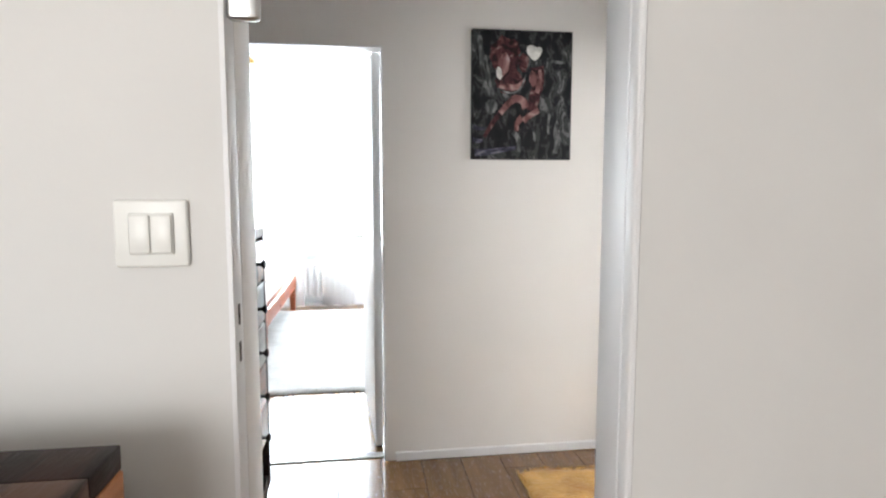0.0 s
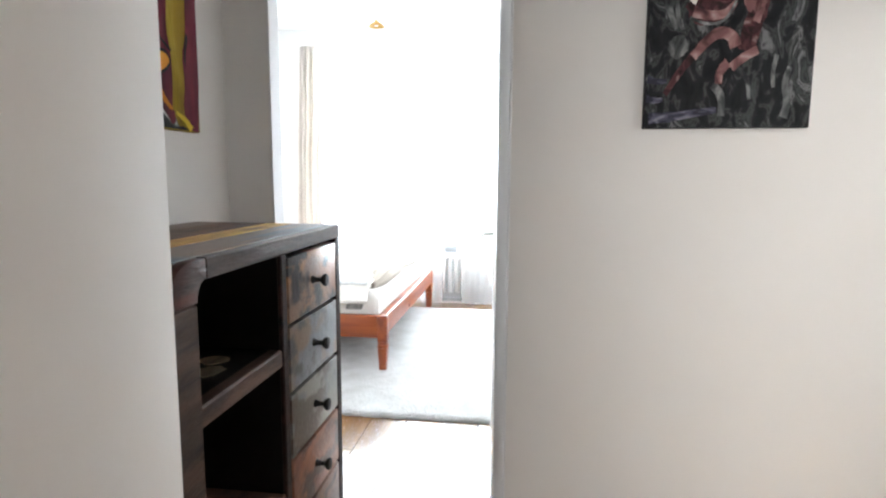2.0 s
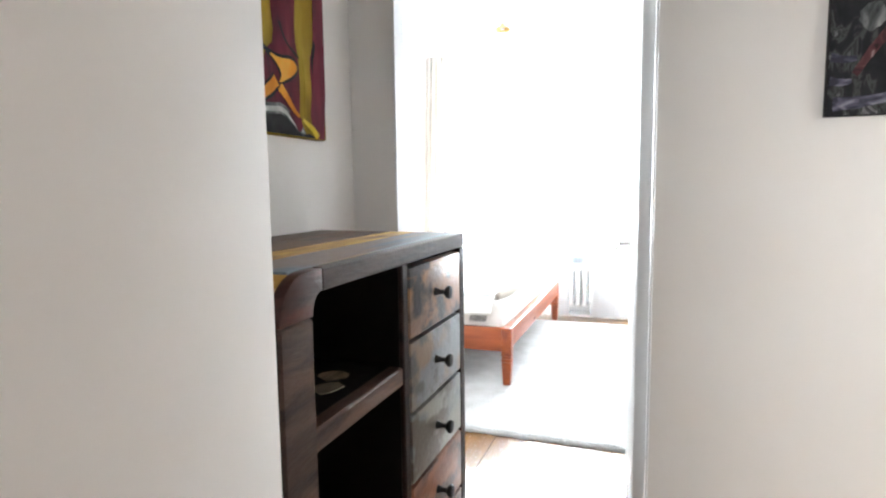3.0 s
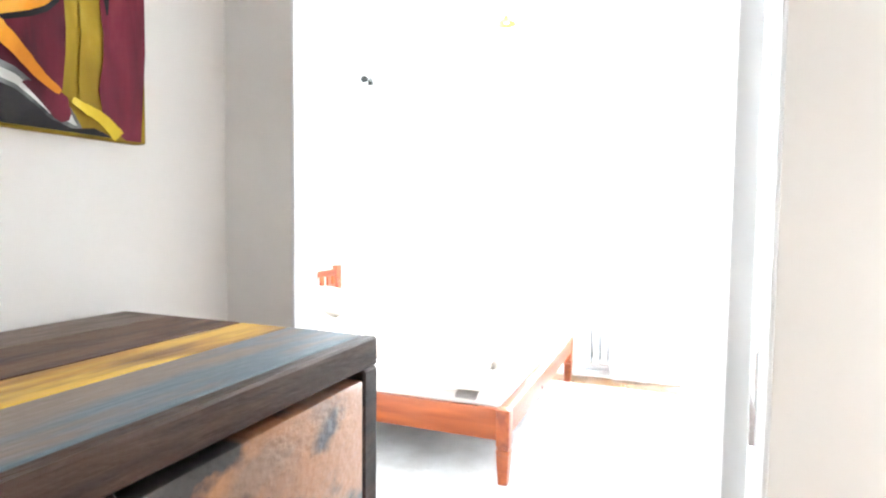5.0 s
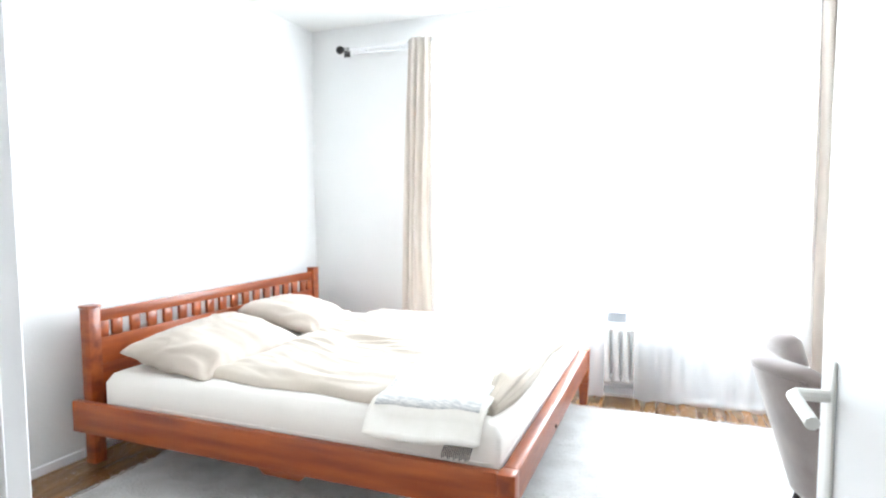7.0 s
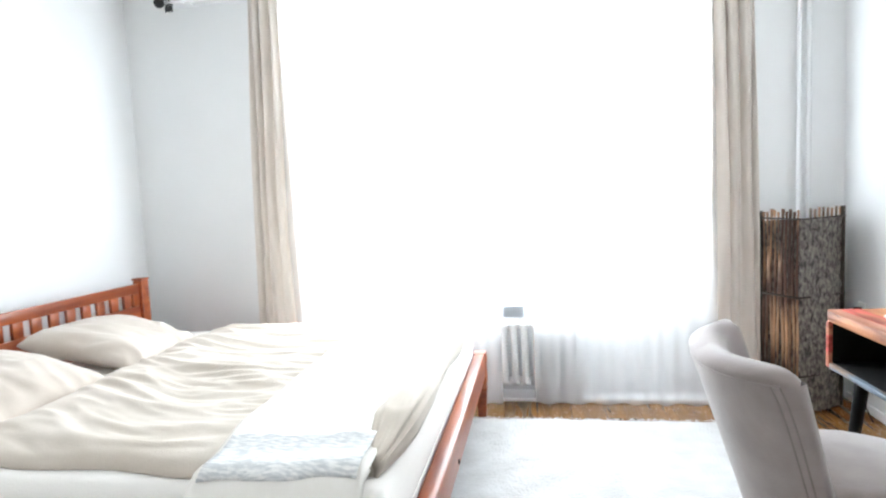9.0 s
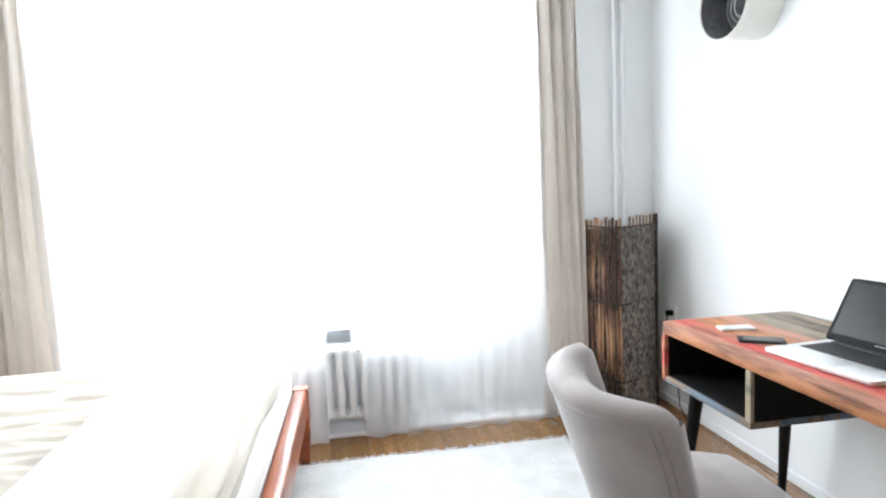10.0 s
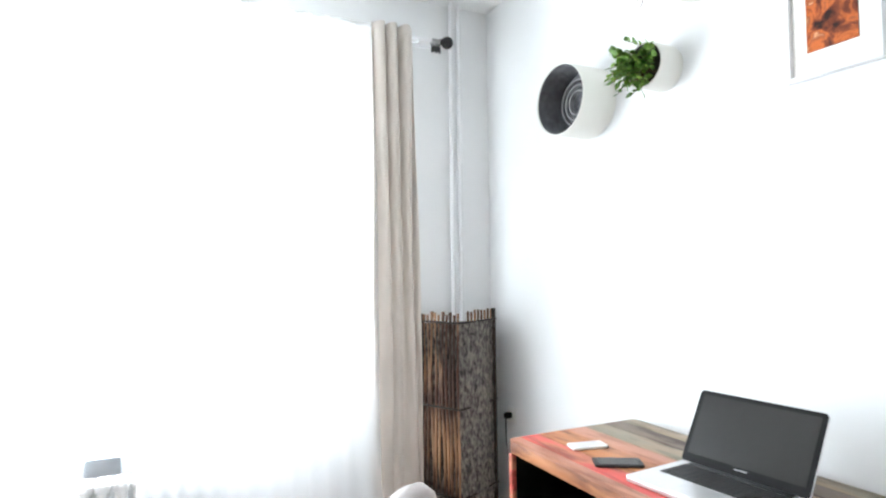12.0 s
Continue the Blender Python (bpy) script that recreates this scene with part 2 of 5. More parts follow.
sheer = see_through("white_sheer_voile", [("ShaderNodeBsdfTransparent", (1, 1, 1), 0), ("ShaderNodeBsdfTranslucent", (0.93, 0.94, 0.95), 0.20),
                                          ("ShaderNodeBsdfDiffuse", (0.92, 0.92, 0.93), 0.19)])

def let_light_through(m, share, color):
    """Woven cloth that lets part of the light from behind scatter through."""
    n, links = m.node_tree.nodes, m.node_tree.links
    t, mix = n.new("ShaderNodeBsdfTranslucent"), n.new("ShaderNodeMixShader")
    t.inputs["Color"].default_value = (*color, 1)
    mix.inputs[0].default_value = share
    links.new(n["Principled BSDF"].outputs[0], mix.inputs[1])
    links.new(t.outputs[0], mix.inputs[2])
    links.new(mix.outputs[0], n["Material Output"].inputs["Surface"])


let_light_through(curtain_cloth, 0.26, (0.74, 0.70, 0.66))
pane_glass = bpy.data.materials.new("window_glass")
pane_glass.use_nodes = True
pg = pane_glass.node_tree.nodes["Principled BSDF"]
pg.inputs["Transmission Weight"].default_value, pg.inputs["Roughness"].default_value, pg.inputs["IOR"].default_value = 1.0, 0.0, 1.45


def canvas_paint(name, stops, scale, stretch, distortion, bump=0.5):
    """Brushed oil paint: distorted noise through a stepped ramp."""
    m = bpy.data.materials.new(name)
    m.use_nodes = True
    n, links = m.node_tree.nodes, m.node_tree.links
    b = n["Principled BSDF"]
    tex, mp, no, ramp = n.new("ShaderNodeTexCoord"), n.new("ShaderNodeMapping"), n.new("ShaderNodeTexNoise"), n.new("ShaderNodeValToRGB")
    mp.inputs["Scale"].default_value = stretch
    no.inputs["Scale"].default_value, no.inputs["Detail"].default_value, no.inputs["Distortion"].default_value = scale, 6, distortion
    links.new(tex.outputs["Object"], mp.inputs["Vector"])
    links.new(mp.outputs["Vector"], no.inputs["Vector"])
    links.new(no.outputs["Fac"], ramp.inputs["Fac"])
    while len(ramp.color_ramp.elements) < len(stops):
        ramp.color_ramp.elements.new(0.5)
    for e, (p, c) in zip(ramp.color_ramp.elements, stops):
        e.position, e.color = p, (*c, 1)
    links.new(ramp.outputs["Color"], b.inputs["Base Color"])
    b.inputs["Roughness"].default_value = 0.7
    b.inputs["Specular IOR Level"].default_value = 0.25
    bn = n.new("ShaderNodeBump")
    bn.inputs["Strength"].default_value, bn.inputs["Distance"].default_value = bump, 0.004
    links.new(no.outputs["Fac"], bn.inputs["Height"])
    links.new(bn.outputs["Normal"], b.inputs["Normal"])
    return m


oil_dark = canvas_paint("dark_oil_paint", [(0.30, (0.006, 0.006, 0.008)), (0.49, (0.014, 0.014, 0.016)), (0.55, (0.055, 0.06, 0.06)), (0.59, (0.018, 0.02, 0.02)),
                                           (0.66, (0.17, 0.17, 0.175)), (0.72, (0.03, 0.03, 0.035))], 24, (1.0, 1, 0.5), 0.9)
oil_grey = canvas_paint("smoke_grey_paint", [(0.38, (0.02, 0.022, 0.024)), (0.5, (0.07, 0.075, 0.075)), (0.6, (0.16, 0.165, 0.165)), (0.72, (0.30, 0.30, 0.30))], 20, (1, 1, 0.6), 0.8)
oil_purple = canvas_paint("purple_grey_paint", [(0.38, (0.03, 0.03, 0.045)), (0.5, (0.09, 0.085, 0.125)), (0.62, (0.18, 0.175, 0.22)), (0.75, (0.30, 0.29, 0.34))], 20, (1, 1, 2.5), 0.8)
oil_flesh = canvas_paint("dusty_rose_paint", [(0.35, (0.06, 0.026, 0.028)), (0.5, (0.19, 0.085, 0.083)), (0.6, (0.32, 0.18, 0.17)), (0.7, (0.45, 0.34, 0.33))], 16, (1, 1, 0.7), 1.0)
oil_white = canvas_paint("chalk_white_paint", [(0.4, (0.45, 0.45, 0.43)), (0.6, (0.72, 0.72, 0.69))], 20, (1, 1, 1), 0.5)
oil_rust = canvas_paint("rust_red_paint", [(0.38, (0.018, 0.009, 0.010)), (0.50, (0.058, 0.020, 0.023)), (0.60, (0.11, 0.045, 0.046)), (0.68, (0.24, 0.16, 0.155))], 22, (1, 1, 1), 1.2)
oil_ochre = canvas_paint("ochre_paint", [(0.35, (0.24, 0.15, 0.012)), (0.6, (0.38, 0.25, 0.02)), (0.75, (0.50, 0.36, 0.05))], 7, (1, 2, 0.6), 0.6)
oil_maroon = canvas_paint("maroon_paint", [(0.35, (0.07, 0.008, 0.018)), (0.6, (0.16, 0.018, 0.035)), (0.75, (0.22, 0.04, 0.05))], 9, (1, 2, 0.6), 0.6)
oil_orange = canvas_paint("orange_paint", [(0.35, (0.58, 0.18, 0.015)), (0.6, (0.80, 0.32, 0.03)), (0.75, (0.80, 0.45, 0.08))], 9, (1, 1, 1), 0.5)
oil_yellow = canvas_paint("yellow_paint", [(0.35, (0.55, 0.38, 0.02)), (0.6, (0.75, 0.55, 0.05)), (0.75, (0.78, 0.62, 0.15))], 7, (1, 1, 1), 0.5)
oil_black = canvas_paint("black_paint", [(0.35, (0.008, 0.007, 0.008)), (0.6, (0.018, 0.016, 0.018)), (0.8, (0.05, 0.05, 0.05))], 8, (1, 1, 1), 0.8)
oil_red = canvas_paint("scarlet_paint", [(0.35, (0.55, 0.02, 0.015)), (0.65, (0.75, 0.05, 0.03))], 6, (1, 1, 1), 0.5)
print_amber = canvas_paint("amber_photo_print", [(0.34, (0.02, 0.006, 0.004)), (0.46, (0.18, 0.04, 0.015)), (0.55, (0.55, 0.13, 0.03)), (0.63, (0.30, 0.08, 0.03)),
                                                 (0.70, (0.75, 0.38, 0.18))], 13, (1, 1, 1), 1.4, 0.0)

# ---- mesh helpers ----


def add_box(bm, x0, x1, y0, y1, z0, z1, bevel=0.0, segments=2):
    m = Matrix.Translation(((x0 + x1) / 2, (y0 + y1) / 2, (z0 + z1) / 2)) @ Matrix.Diagonal((abs(x1 - x0), abs(y1 - y0), abs(z1 - z0), 1))
    verts = bmesh.ops.create_cube(bm, size=1, matrix=m)["verts"]
    if bevel:
        edges = {e for v in verts for e in v.link_edges}
        bmesh.ops.bevel(bm, geom=list(edges), offset=bevel, segments=segments, profile=0.5, affect="EDGES")


def box(x0, x1, y0, y1, z0, z1, bevel=0.0, segments=2):
    bm = bmesh.new()
    add_box(bm, x0, x1, y0, y1, z0, z1, bevel, segments)
    return bm


def add_tube(bm, a, b, r0, r1=None, sides=16):
    a, b = Vector(a), Vector(b)
    r1 = r0 if r1 is None else r1
    turn = (b - a).to_track_quat("Z", "Y").to_matrix().to_4x4()
    bmesh.ops.create_cone(bm, cap_ends=True, segments=sides, radius1=r0, radius2=r1, depth=(b - a).length,
                          matrix=Matrix.Translation((a + b) / 2) @ turn)


def tube(a, b, r0, r1=None, sides=16):
    bm = bmesh.new()
    add_tube(bm, a, b, r0, r1, sides)
    return bm


def lathe(profile, m=None, sides=40):
    """A turned shape from (radius, height) pairs."""
    bm = bmesh.new()
    rings = [[bm.verts.new((r * math.cos(2 * math.pi * i / sides), r * math.sin(2 * math.pi * i / sides), h)) for i in range(sides)] for r, h in profile]
    for a, b in zip(rings, rings[1:]):
        for i in range(sides):
            bm.faces.new((a[i], a[(i + 1) % sides], b[(i + 1) % sides], b[i]))
    if m:
        bmesh.ops.transform(bm, matrix=m, verts=bm.verts)
    return bm


def sweep(points, radius, sides=8):
    """A round cord along points."""
    bm = bmesh.new()
    points = [Vector(p) for p in points]
    rings = []
    for i, p in enumerate(points):
        d = (points[min(i + 1, len(points) - 1)] - points[max(i - 1, 0)]).normalized()
        q = d.to_track_quat("Z", "Y").to_matrix()
        rings.append([bm.verts.new(p + q @ Vector((radius * math.cos(2 * math.pi * k / sides), radius * math.sin(2 * math.pi * k / sides), 0))) for k in range(sides)])
    for a, b in zip(rings, rings[1:]):
        for k in range(sides):
            bm.faces.new((a[k], a[(k + 1) % sides], b[(k + 1) % sides], b[k]))
    bm.faces.new(rings[0][::-1])
    bm.faces.new(rings[-1])
    return bm


def prism(outline, axis, lo, hi, bevel=0.0):
    """A plate with a 2D outline, extruded along x, y or z from lo to hi."""
    bm = bmesh.new()
    place = {"x": lambda u, v, w: (w, u, v), "y": lambda u, v, w: (u, w, v), "z": lambda u, v, w: (u, v, w)}[axis]
    a = [bm.verts.new(place(u, v, lo)) for u, v in outline]
    b = [bm.verts.new(place(u, v, hi)) for u, v in outline]
    bm.faces.new(a)
    bm.faces.new(b[::-1])
    for i in range(len(a)):
        j = (i + 1) % len(a)
        bm.faces.new((a[j], a[i], b[i], b[j]))
    bmesh.ops.recalc_face_normals(bm, faces=bm.faces)
    if bevel:
        bmesh.ops.bevel(bm, geom=list(bm.edges), offset=bevel, segments=2, profile=0.5, affect="EDGES")
    return bm


def finish(name, bm, mat, smooth=None):
    bmesh.ops.recalc_face_normals(bm, faces=bm.faces)
    me = bpy.data.meshes.new(name)
    bm.to_mesh(me)
    bm.free()
    me.materials.append(mat)
    if smooth:
        me.polygons.foreach_set("use_smooth", [True] * len(me.polygons))
        if smooth < 3:
            me.set_sharp_from_angle(angle=smooth)
    return me


def part(name, bm, mat, parent, label="", smooth=0.47):
    ob = new(name, finish(name, bm, mat, smooth))
    ob.parent = parent
    return tagged(ob, label)


def thing(name, label, category, group="", kind="", at=None):
    ob = new(name)
    ob.empty_display_size = 0.1
    if at:
        ob.matrix_basis = at
    return tagged(ob, label, category, group, kind)


def structure(name, bm, mat, label="", category="", smooth=0.47):
    return tagged(new(name, finish(name, bm, mat, smooth)), label, category, "", "structure")


def rounded(y0, y1, z0, z1, r, corners="abcd", n=6):
    """Outline of a rectangle with chosen round corners: a low-low, b high-low, c high-high, d low-high."""
    pts = []
    for tag, cy, cz, a0 in (("a", y0, z0, 180), ("b", y1, z0, 270), ("c", y1, z1, 0), ("d", y0, z1, 90)):
        if tag in corners:
            oy, oz = (cy + r if cy == y0 else cy - r), (cz + r if cz == z0 else cz - r)
            pts += [(oy + r * math.cos(radians(a0 + 90 * i / n)), oz + r * math.sin(radians(a0 + 90 * i / n))) for i in range(n + 1)]
        else:
            pts.append((cy, cz))
    return pts


# ---- plan ----
CEIL = 2.86
L, R = -2.84, 1.69                 # bedroom side walls
WIN_Y, DOOR_Y, BACK_Y = 7.38, 3.21, 3.35
HALL_L, HALL_R, HALL_Y = -0.555, 1.72, 1.86
LIV_Y = 1.508


def wall(name, pieces, mat, label):
    bm = bmesh.new()
    for p in pieces:
        add_box(bm, *p)
    return structure(name, bm, mat, label, "wall", None)


# ---- large structure ----
wall("wall_bedroom_window", [(L - 0.15, -1.62, WIN_Y, WIN_Y + 0.36, 0, CEIL), (0.76, R + 0.13, WIN_Y, WIN_Y + 0.36, 0, CEIL),
                             (-1.62, 0.76, WIN_Y, WIN_Y + 0.36, 0, 0.57), (-1.62, 0.76, WIN_Y, WIN_Y + 0.36, 2.46, CEIL)], plaster, "white plastered wall round a wide window")
wall("wall_bedroom_headboard", [(L - 0.15, L, BACK_Y, WIN_Y, 0, CEIL)], plaster, "white plastered wall behind the headboard")
wall("wall_bedroom_desk", [(R, R + 0.13, BACK_Y, WIN_Y, 0, CEIL)], plaster, "white plastered wall behind the desk")
wall("wall_bedroom_door", [(L - 0.15, HALL_L, 3.224, BACK_Y, 0, CEIL), (HALL_L, -0.394, 3.224, 3.302, 0, CEIL), (HALL_L, -0.452, 3.302, BACK_Y, 0, CEIL), (0.446, 1.735, DOOR_Y, 3.302, 0, CEIL), (0.482, 1.735, 3.302, BACK_Y, 0, CEIL),
                           (-0.394, 0.446, DOOR_Y, 3.302, 1.981, CEIL), (-0.452, 0.482, 3.302, BACK_Y, 2.01, CEIL)], hall_plaster, "off-white plastered wall with the bedroom doorway")
wall("wall_hall_left", [(HALL_L - 0.15, HALL_L, HALL_Y, 3.224, 0, CEIL)], hall_plaster, "off-white plastered hall wall")
wall("wall_hall_right", [(HALL_R, HALL_R + 0.12, HALL_Y, 2.26, 0, CEIL), (HALL_R, HALL_R + 0.014, 3.195, DOOR_Y, 0, CEIL),
                         (HALL_R, HALL_R + 0.12, 2.26, 3.195, 2.0, CEIL)], hall_plaster, "off-white hall wall with the bathroom doorway")
door_gap = bmesh.new()
for u0, u1, z0, z1 in ((-2.3, 0.091, 0, CEIL), (0.95, 2.7, 0, CEIL), (0.091, 0.95, 2.02, CEIL)):
    add_box(door_gap, u0, u1, LIV_Y, HALL_Y, z0, z1)
add_box(door_gap, 0.869, 0.95, LIV_Y, 1.545, 0, 2.02)
add_box(door_gap, 0.091, 0.112, LIV_Y, 1.575, 0, 2.02)
structure("wall_living_room_door", door_gap, living_plaster, "thick white plastered wall with a doorway", "wall", None)
wall("wall_living_left", [(-2.45, -2.3, -2.8, LIV_Y + 0.3, 0, CEIL)], living_plaster, "plain white wall")
wall("wall_living_right", [(2.7, 2.85, -2.8, LIV_Y + 0.3, 0, CEIL)], living_plaster, "plain white wall")
# unseen wall; its opening is made for the added living-room light
wall("wall_living_back", [(-2.3, -1.95, -2.95, -2.6, 0, CEIL), (-0.25, 2.7, -2.95, -2.6, 0, CEIL), (-1.95, -0.25, -2.95, -2.6, 0, 0.5), (-1.95, -0.25, -2.95, -2.6, 2.4, CEIL)],
     plaster, "plain white wall round an unseen added window")
wall("wall_bathroom_far", [(3.1, 3.25, 1.86, 4.95, 0, CEIL)], tile_white, "white tiled bathroom wall")
# end wall out of view, opened for the added bathroom light
wall("wall_bathroom_end", [(1.82, 2.0, 4.6, 4.95, 0, CEIL), (3.05, 3.1, 4.6, 4.95, 0, CEIL), (2.0, 3.05, 4.6, 4.95, 0, 1.1), (2.0, 3.05, 4.6, 4.95, 2.35, CEIL)],
     tile_white, "white tiled bathroom wall round an unseen added window")
wall("wall_bathroom_near", [(2.86, 3.1, 1.6, 1.86, 0, CEIL)], tile_white, "white tiled bathroom wall")
structure("ceiling", box(-3.1, 3.4, -3.1, 7.9, CEIL, CEIL + 0.2), ceiling_paint, "flat white painted ceiling", "ceiling", None)
floor = structure("floor", box(-3.1, 3.4, -3.1, 7.9, -0.2, -0.012), seam_dark, "brown oak laminate plank floor", "floor", None)
structure("backdrop", box(-4.5, 3.6, 9.6, 9.62, -3.0, 6.0), backdrop_glow, "bright overcast sky outside the window", "sky", None)
structure("ground", box(-900, 900, -900, 900, -9.2, -9.0), ground_mat, "grey-green courtyard ground far below the window", "ground", None)

# skirting
skirt = bmesh.new()
for p in ((0.49, HALL_R, DOOR_Y - 0.014, DOOR_Y, 0, 0.045), (HALL_L, HALL_L + 0.014, HALL_Y, 3.2095, 0, 0.045), (HALL_L + 0.014, -0.40, 3.210, 3.224, 0, 0.045),
          (HALL_R - 0.014, HALL_R, HALL_Y, 2.19, 0, 0.045), (R - 0.014, R, BACK_Y, WIN_Y - 0.014, 0, 0.05),
          (L, L + 0.014, BACK_Y, WIN_Y - 0.014, 0, 0.05), (L, R, WIN_Y - 0.014, WIN_Y, 0, 0.05)):
    add_box(skirt, *p, 0.004, 1)
structure("baseboard", skirt, gloss_white, "low white skirting board", "baseboard", None)

structure("trim", box(-1.9, 1.17, 7.195, WIN_Y - 0.015, 0.0, 0.022, 0.004), gloss_white, "low white plinth under the radiator", "plinth", None)

# bedroom door frame: enamelled steel with a rebate for the leaf
frame_b = thing("door_1", "white panel door standing open in an enamelled steel frame", "door", kind="structure")
jl = box(-0.3935, -0.385, 3.221, 3.301, 0, 1.97, 0.002, 1)
add_box(jl, -0.452, -0.439, 3.302, BACK_Y + 0.004, 0, 2.0, 0.003, 1)
part("frame_jamb", jl, gloss_white, frame_b)
jr = box(0.438, 0.4455, DOOR_Y - 0.003, 3.301, 0, 1.97, 0.002, 1)
add_box(jr, 0.466, 0.482, 3.302, BACK_Y + 0.004, 0, 2.0, 0.003, 1)
part("frame_jamb", jr, gloss_white, frame_b)
hd = box(-0.3935, 0.4455, DOOR_Y - 0.003, 3.301, 1.9705, 1.9805, 0.002, 1)
part("frame_head", hd, gloss_white, frame_b)
for z0, zh in ((1.045, 0.055), (0.965, 0.035)):
    part("strike_slot", box(-0.3852, -0.3842, 3.268, 3.281, z0, z0 + zh * 0.8), dark_recess, frame_b, "dark strike slot in the jamb", None)
part("threshold", box(-0.385, 0.438, 3.245, 3.30, -0.002, 0.008, 0.003), steel, frame_b, "narrow metal threshold strip")
leaf = part("door_leaf", box(0, 0.80, -0.04, 0, 0.012, 1.985, 0.004), door_white, frame_b, "smooth white door leaf")
leaf.matrix_basis = pose(0.437, 3.362, 0, 0, 0, 93.6) @ pose(0, 0.04, 0)
for side, y in ((1, 0.0), (-1, -0.04)):
    hp = box(0.715, 0.752, y, y + 0.006 * side, 0.86, 1.10, 0.004)
    part("handle_plate", hp, plastic_white, leaf, "long white handle plate")
    lev = sweep([(0.733, y, 1.04), (0.733, y + 0.03 * side, 1.04), (0.733, y + 0.052 * side, 1.04), (0.72, y + 0.06 * side, 1.04), (0.67, y + 0.06 * side, 1.037), (0.62, y + 0.058 * side, 1.03)], 0.0105, 10)
    part("lever_handle", lev, plastic_white, leaf, "white lever handle")
for z in (0.28, 1.02, 1.72):
    part("hinge", tube((0.449, 3.345, z), (0.449, 3.345, z + 0.09), 0.008, sides=12), steel, frame_b, "steel hinge barrel")
part("door_stop", box(0.40, 0.43, 3.37, 3.40, 0.001, 0.012, 0.003), black_paint, frame_b, "black rubber foot")

# living-room doorway: steel frame and painted reveal
frame_l = thing("door_2", "white enamelled steel door frame without a leaf", "door frame", kind="structure")
fl = box(0.1125, 0.124, LIV_Y - 0.008, 1.575, 0, 1.97, 0.01, 3)
part("frame_jamb", fl, gloss_white, frame_l)
fr = box(0.852, 0.8685, LIV_Y - 0.008, 1.545, 0, 1.97, 0.012, 3)
part("frame_jamb", fr, gloss_white, frame_l)
part("frame_head", box(0.1125, 0.8685, LIV_Y - 0.008, 1.575, 1.9705, 2.0195, 0.008), gloss_white, frame_l)
part("reveal_lining", prism([(0.0915, 1.5755), (0.1232, 1.5755), (0.0975, HALL_Y + 0.003), (0.0915, HALL_Y + 0.003)], "z", 0, 1.97, 0.002), hall_plaster, frame_l, "splayed white reveal lining")
part("reveal_lining", prism([(0.8530, 1.5455), (0.9495, 1.5455), (0.9495, HALL_Y + 0.003), (0.9435, HALL_Y + 0.003)], "z", 0, 1.97, 0.002), gloss_white, frame_l, "splayed white reveal lining")
for z0 in (1.077, 1.009):
    part("strike_slot", box(0.1236, 0.1246, 1.526, 1.541, z0, z0 + 0.037), dark_recess, frame_l, "dark strike slot in the jamb", None)
part("closer_arm", box(0.1242, 0.180, 1.505, 1.53, 1.60, 1.70, 0.011, 3), steel, frame_l, "small grey door contact on the jamb")

# bathroom doorway frame
frame_w = thing("door_3", "white bathroom door frame standing open", "door frame", kind="structure")
part("frame_jamb", box(HALL_R - 0.010, HALL_R + 0.013, 3.172, 3.1945, 0, 2.0, 0.004), hall_plaster, frame_w)
part("frame_jamb", box(HALL_R - 0.012, HALL_R + 0.13, 2.26, 2.30, 0, 2.0, 0.006), hall_plaster, frame_w)
part("frame_head", box(HALL_R - 0.012, HALL_R + 0.13, 2.30, 3.1715, 1.96, 2.0, 0.006), hall_plaster, frame_w)

# windows
def window(name, x0, x1, y0, y1, z0, z1, sashes, label):
    """Window in a wall that runs along x: frame, sashes, panes."""
    w = thing(name, label, "window", kind="structure")
    outer = bmesh.new()
    for p in ((x0, x0 + 0.06, z0, z1), (x1 - 0.06, x1, z0, z1), (x0 + 0.06, x1 - 0.06, z0, z0 + 0.06), (x0 + 0.06, x1 - 0.06, z1 - 0.06, z1)):
        add_box(outer, p[0], p[1], y0, y1, p[2], p[3], 0.005, 1)
    part("window_frame", outer, gloss_white, w)
    step = (x1 - x0 - 0.12) / sashes
    for i in range(sashes):
        a, b = x0 + 0.062 + i * step, x0 + 0.058 + (i + 1) * step
        sash = bmesh.new()
        for p in ((a, a + 0.05, z0 + 0.062, z1 - 0.062), (b - 0.05, b, z0 + 0.062, z1 - 0.062), (a + 0.05, b - 0.05, z0 + 0.062, z0 + 0.115), (a + 0.05, b - 0.05, z1 - 0.115, z1 - 0.062)):
            add_box(sash, p[0], p[1], y0 + 0.01, y1 - 0.01, p[2], p[3], 0.004, 1)
        s = part("sash", sash, gloss_white, w)
        g = part("pane", box(a + 0.05, b - 0.05, (y0 + y1) / 2 - 0.003, (y0 + y1) / 2 + 0.003, z0 + 0.115, z1 - 0.115), pane_glass, s, "clear glass pane", None)
        g.visible_shadow = False
    return w


w1 = window("window_1", -1.62, 0.76, 7.55, 7.62, 0.57, 2.46, 3, "wide white three-sash window behind sheer curtains")
part("window_sill", box(-1.66, 0.80, 7.352, 7.55, 0.571, 0.598, 0.006), gloss_white, w1, "white painted window sill")
# unseen window, assumed as housing for the added living-room light
window("window_2", -1.95, -0.25, -2.80, -2.73, 0.5, 2.4, 2, "unseen window added to light the living room")
# unseen bathroom window, invented to carry the added light
window("window_3", 2.0, 3.05, 4.75, 4.82, 1.1, 2.35, 1, "unseen window added to light the bathroom")

# ---- hall ----


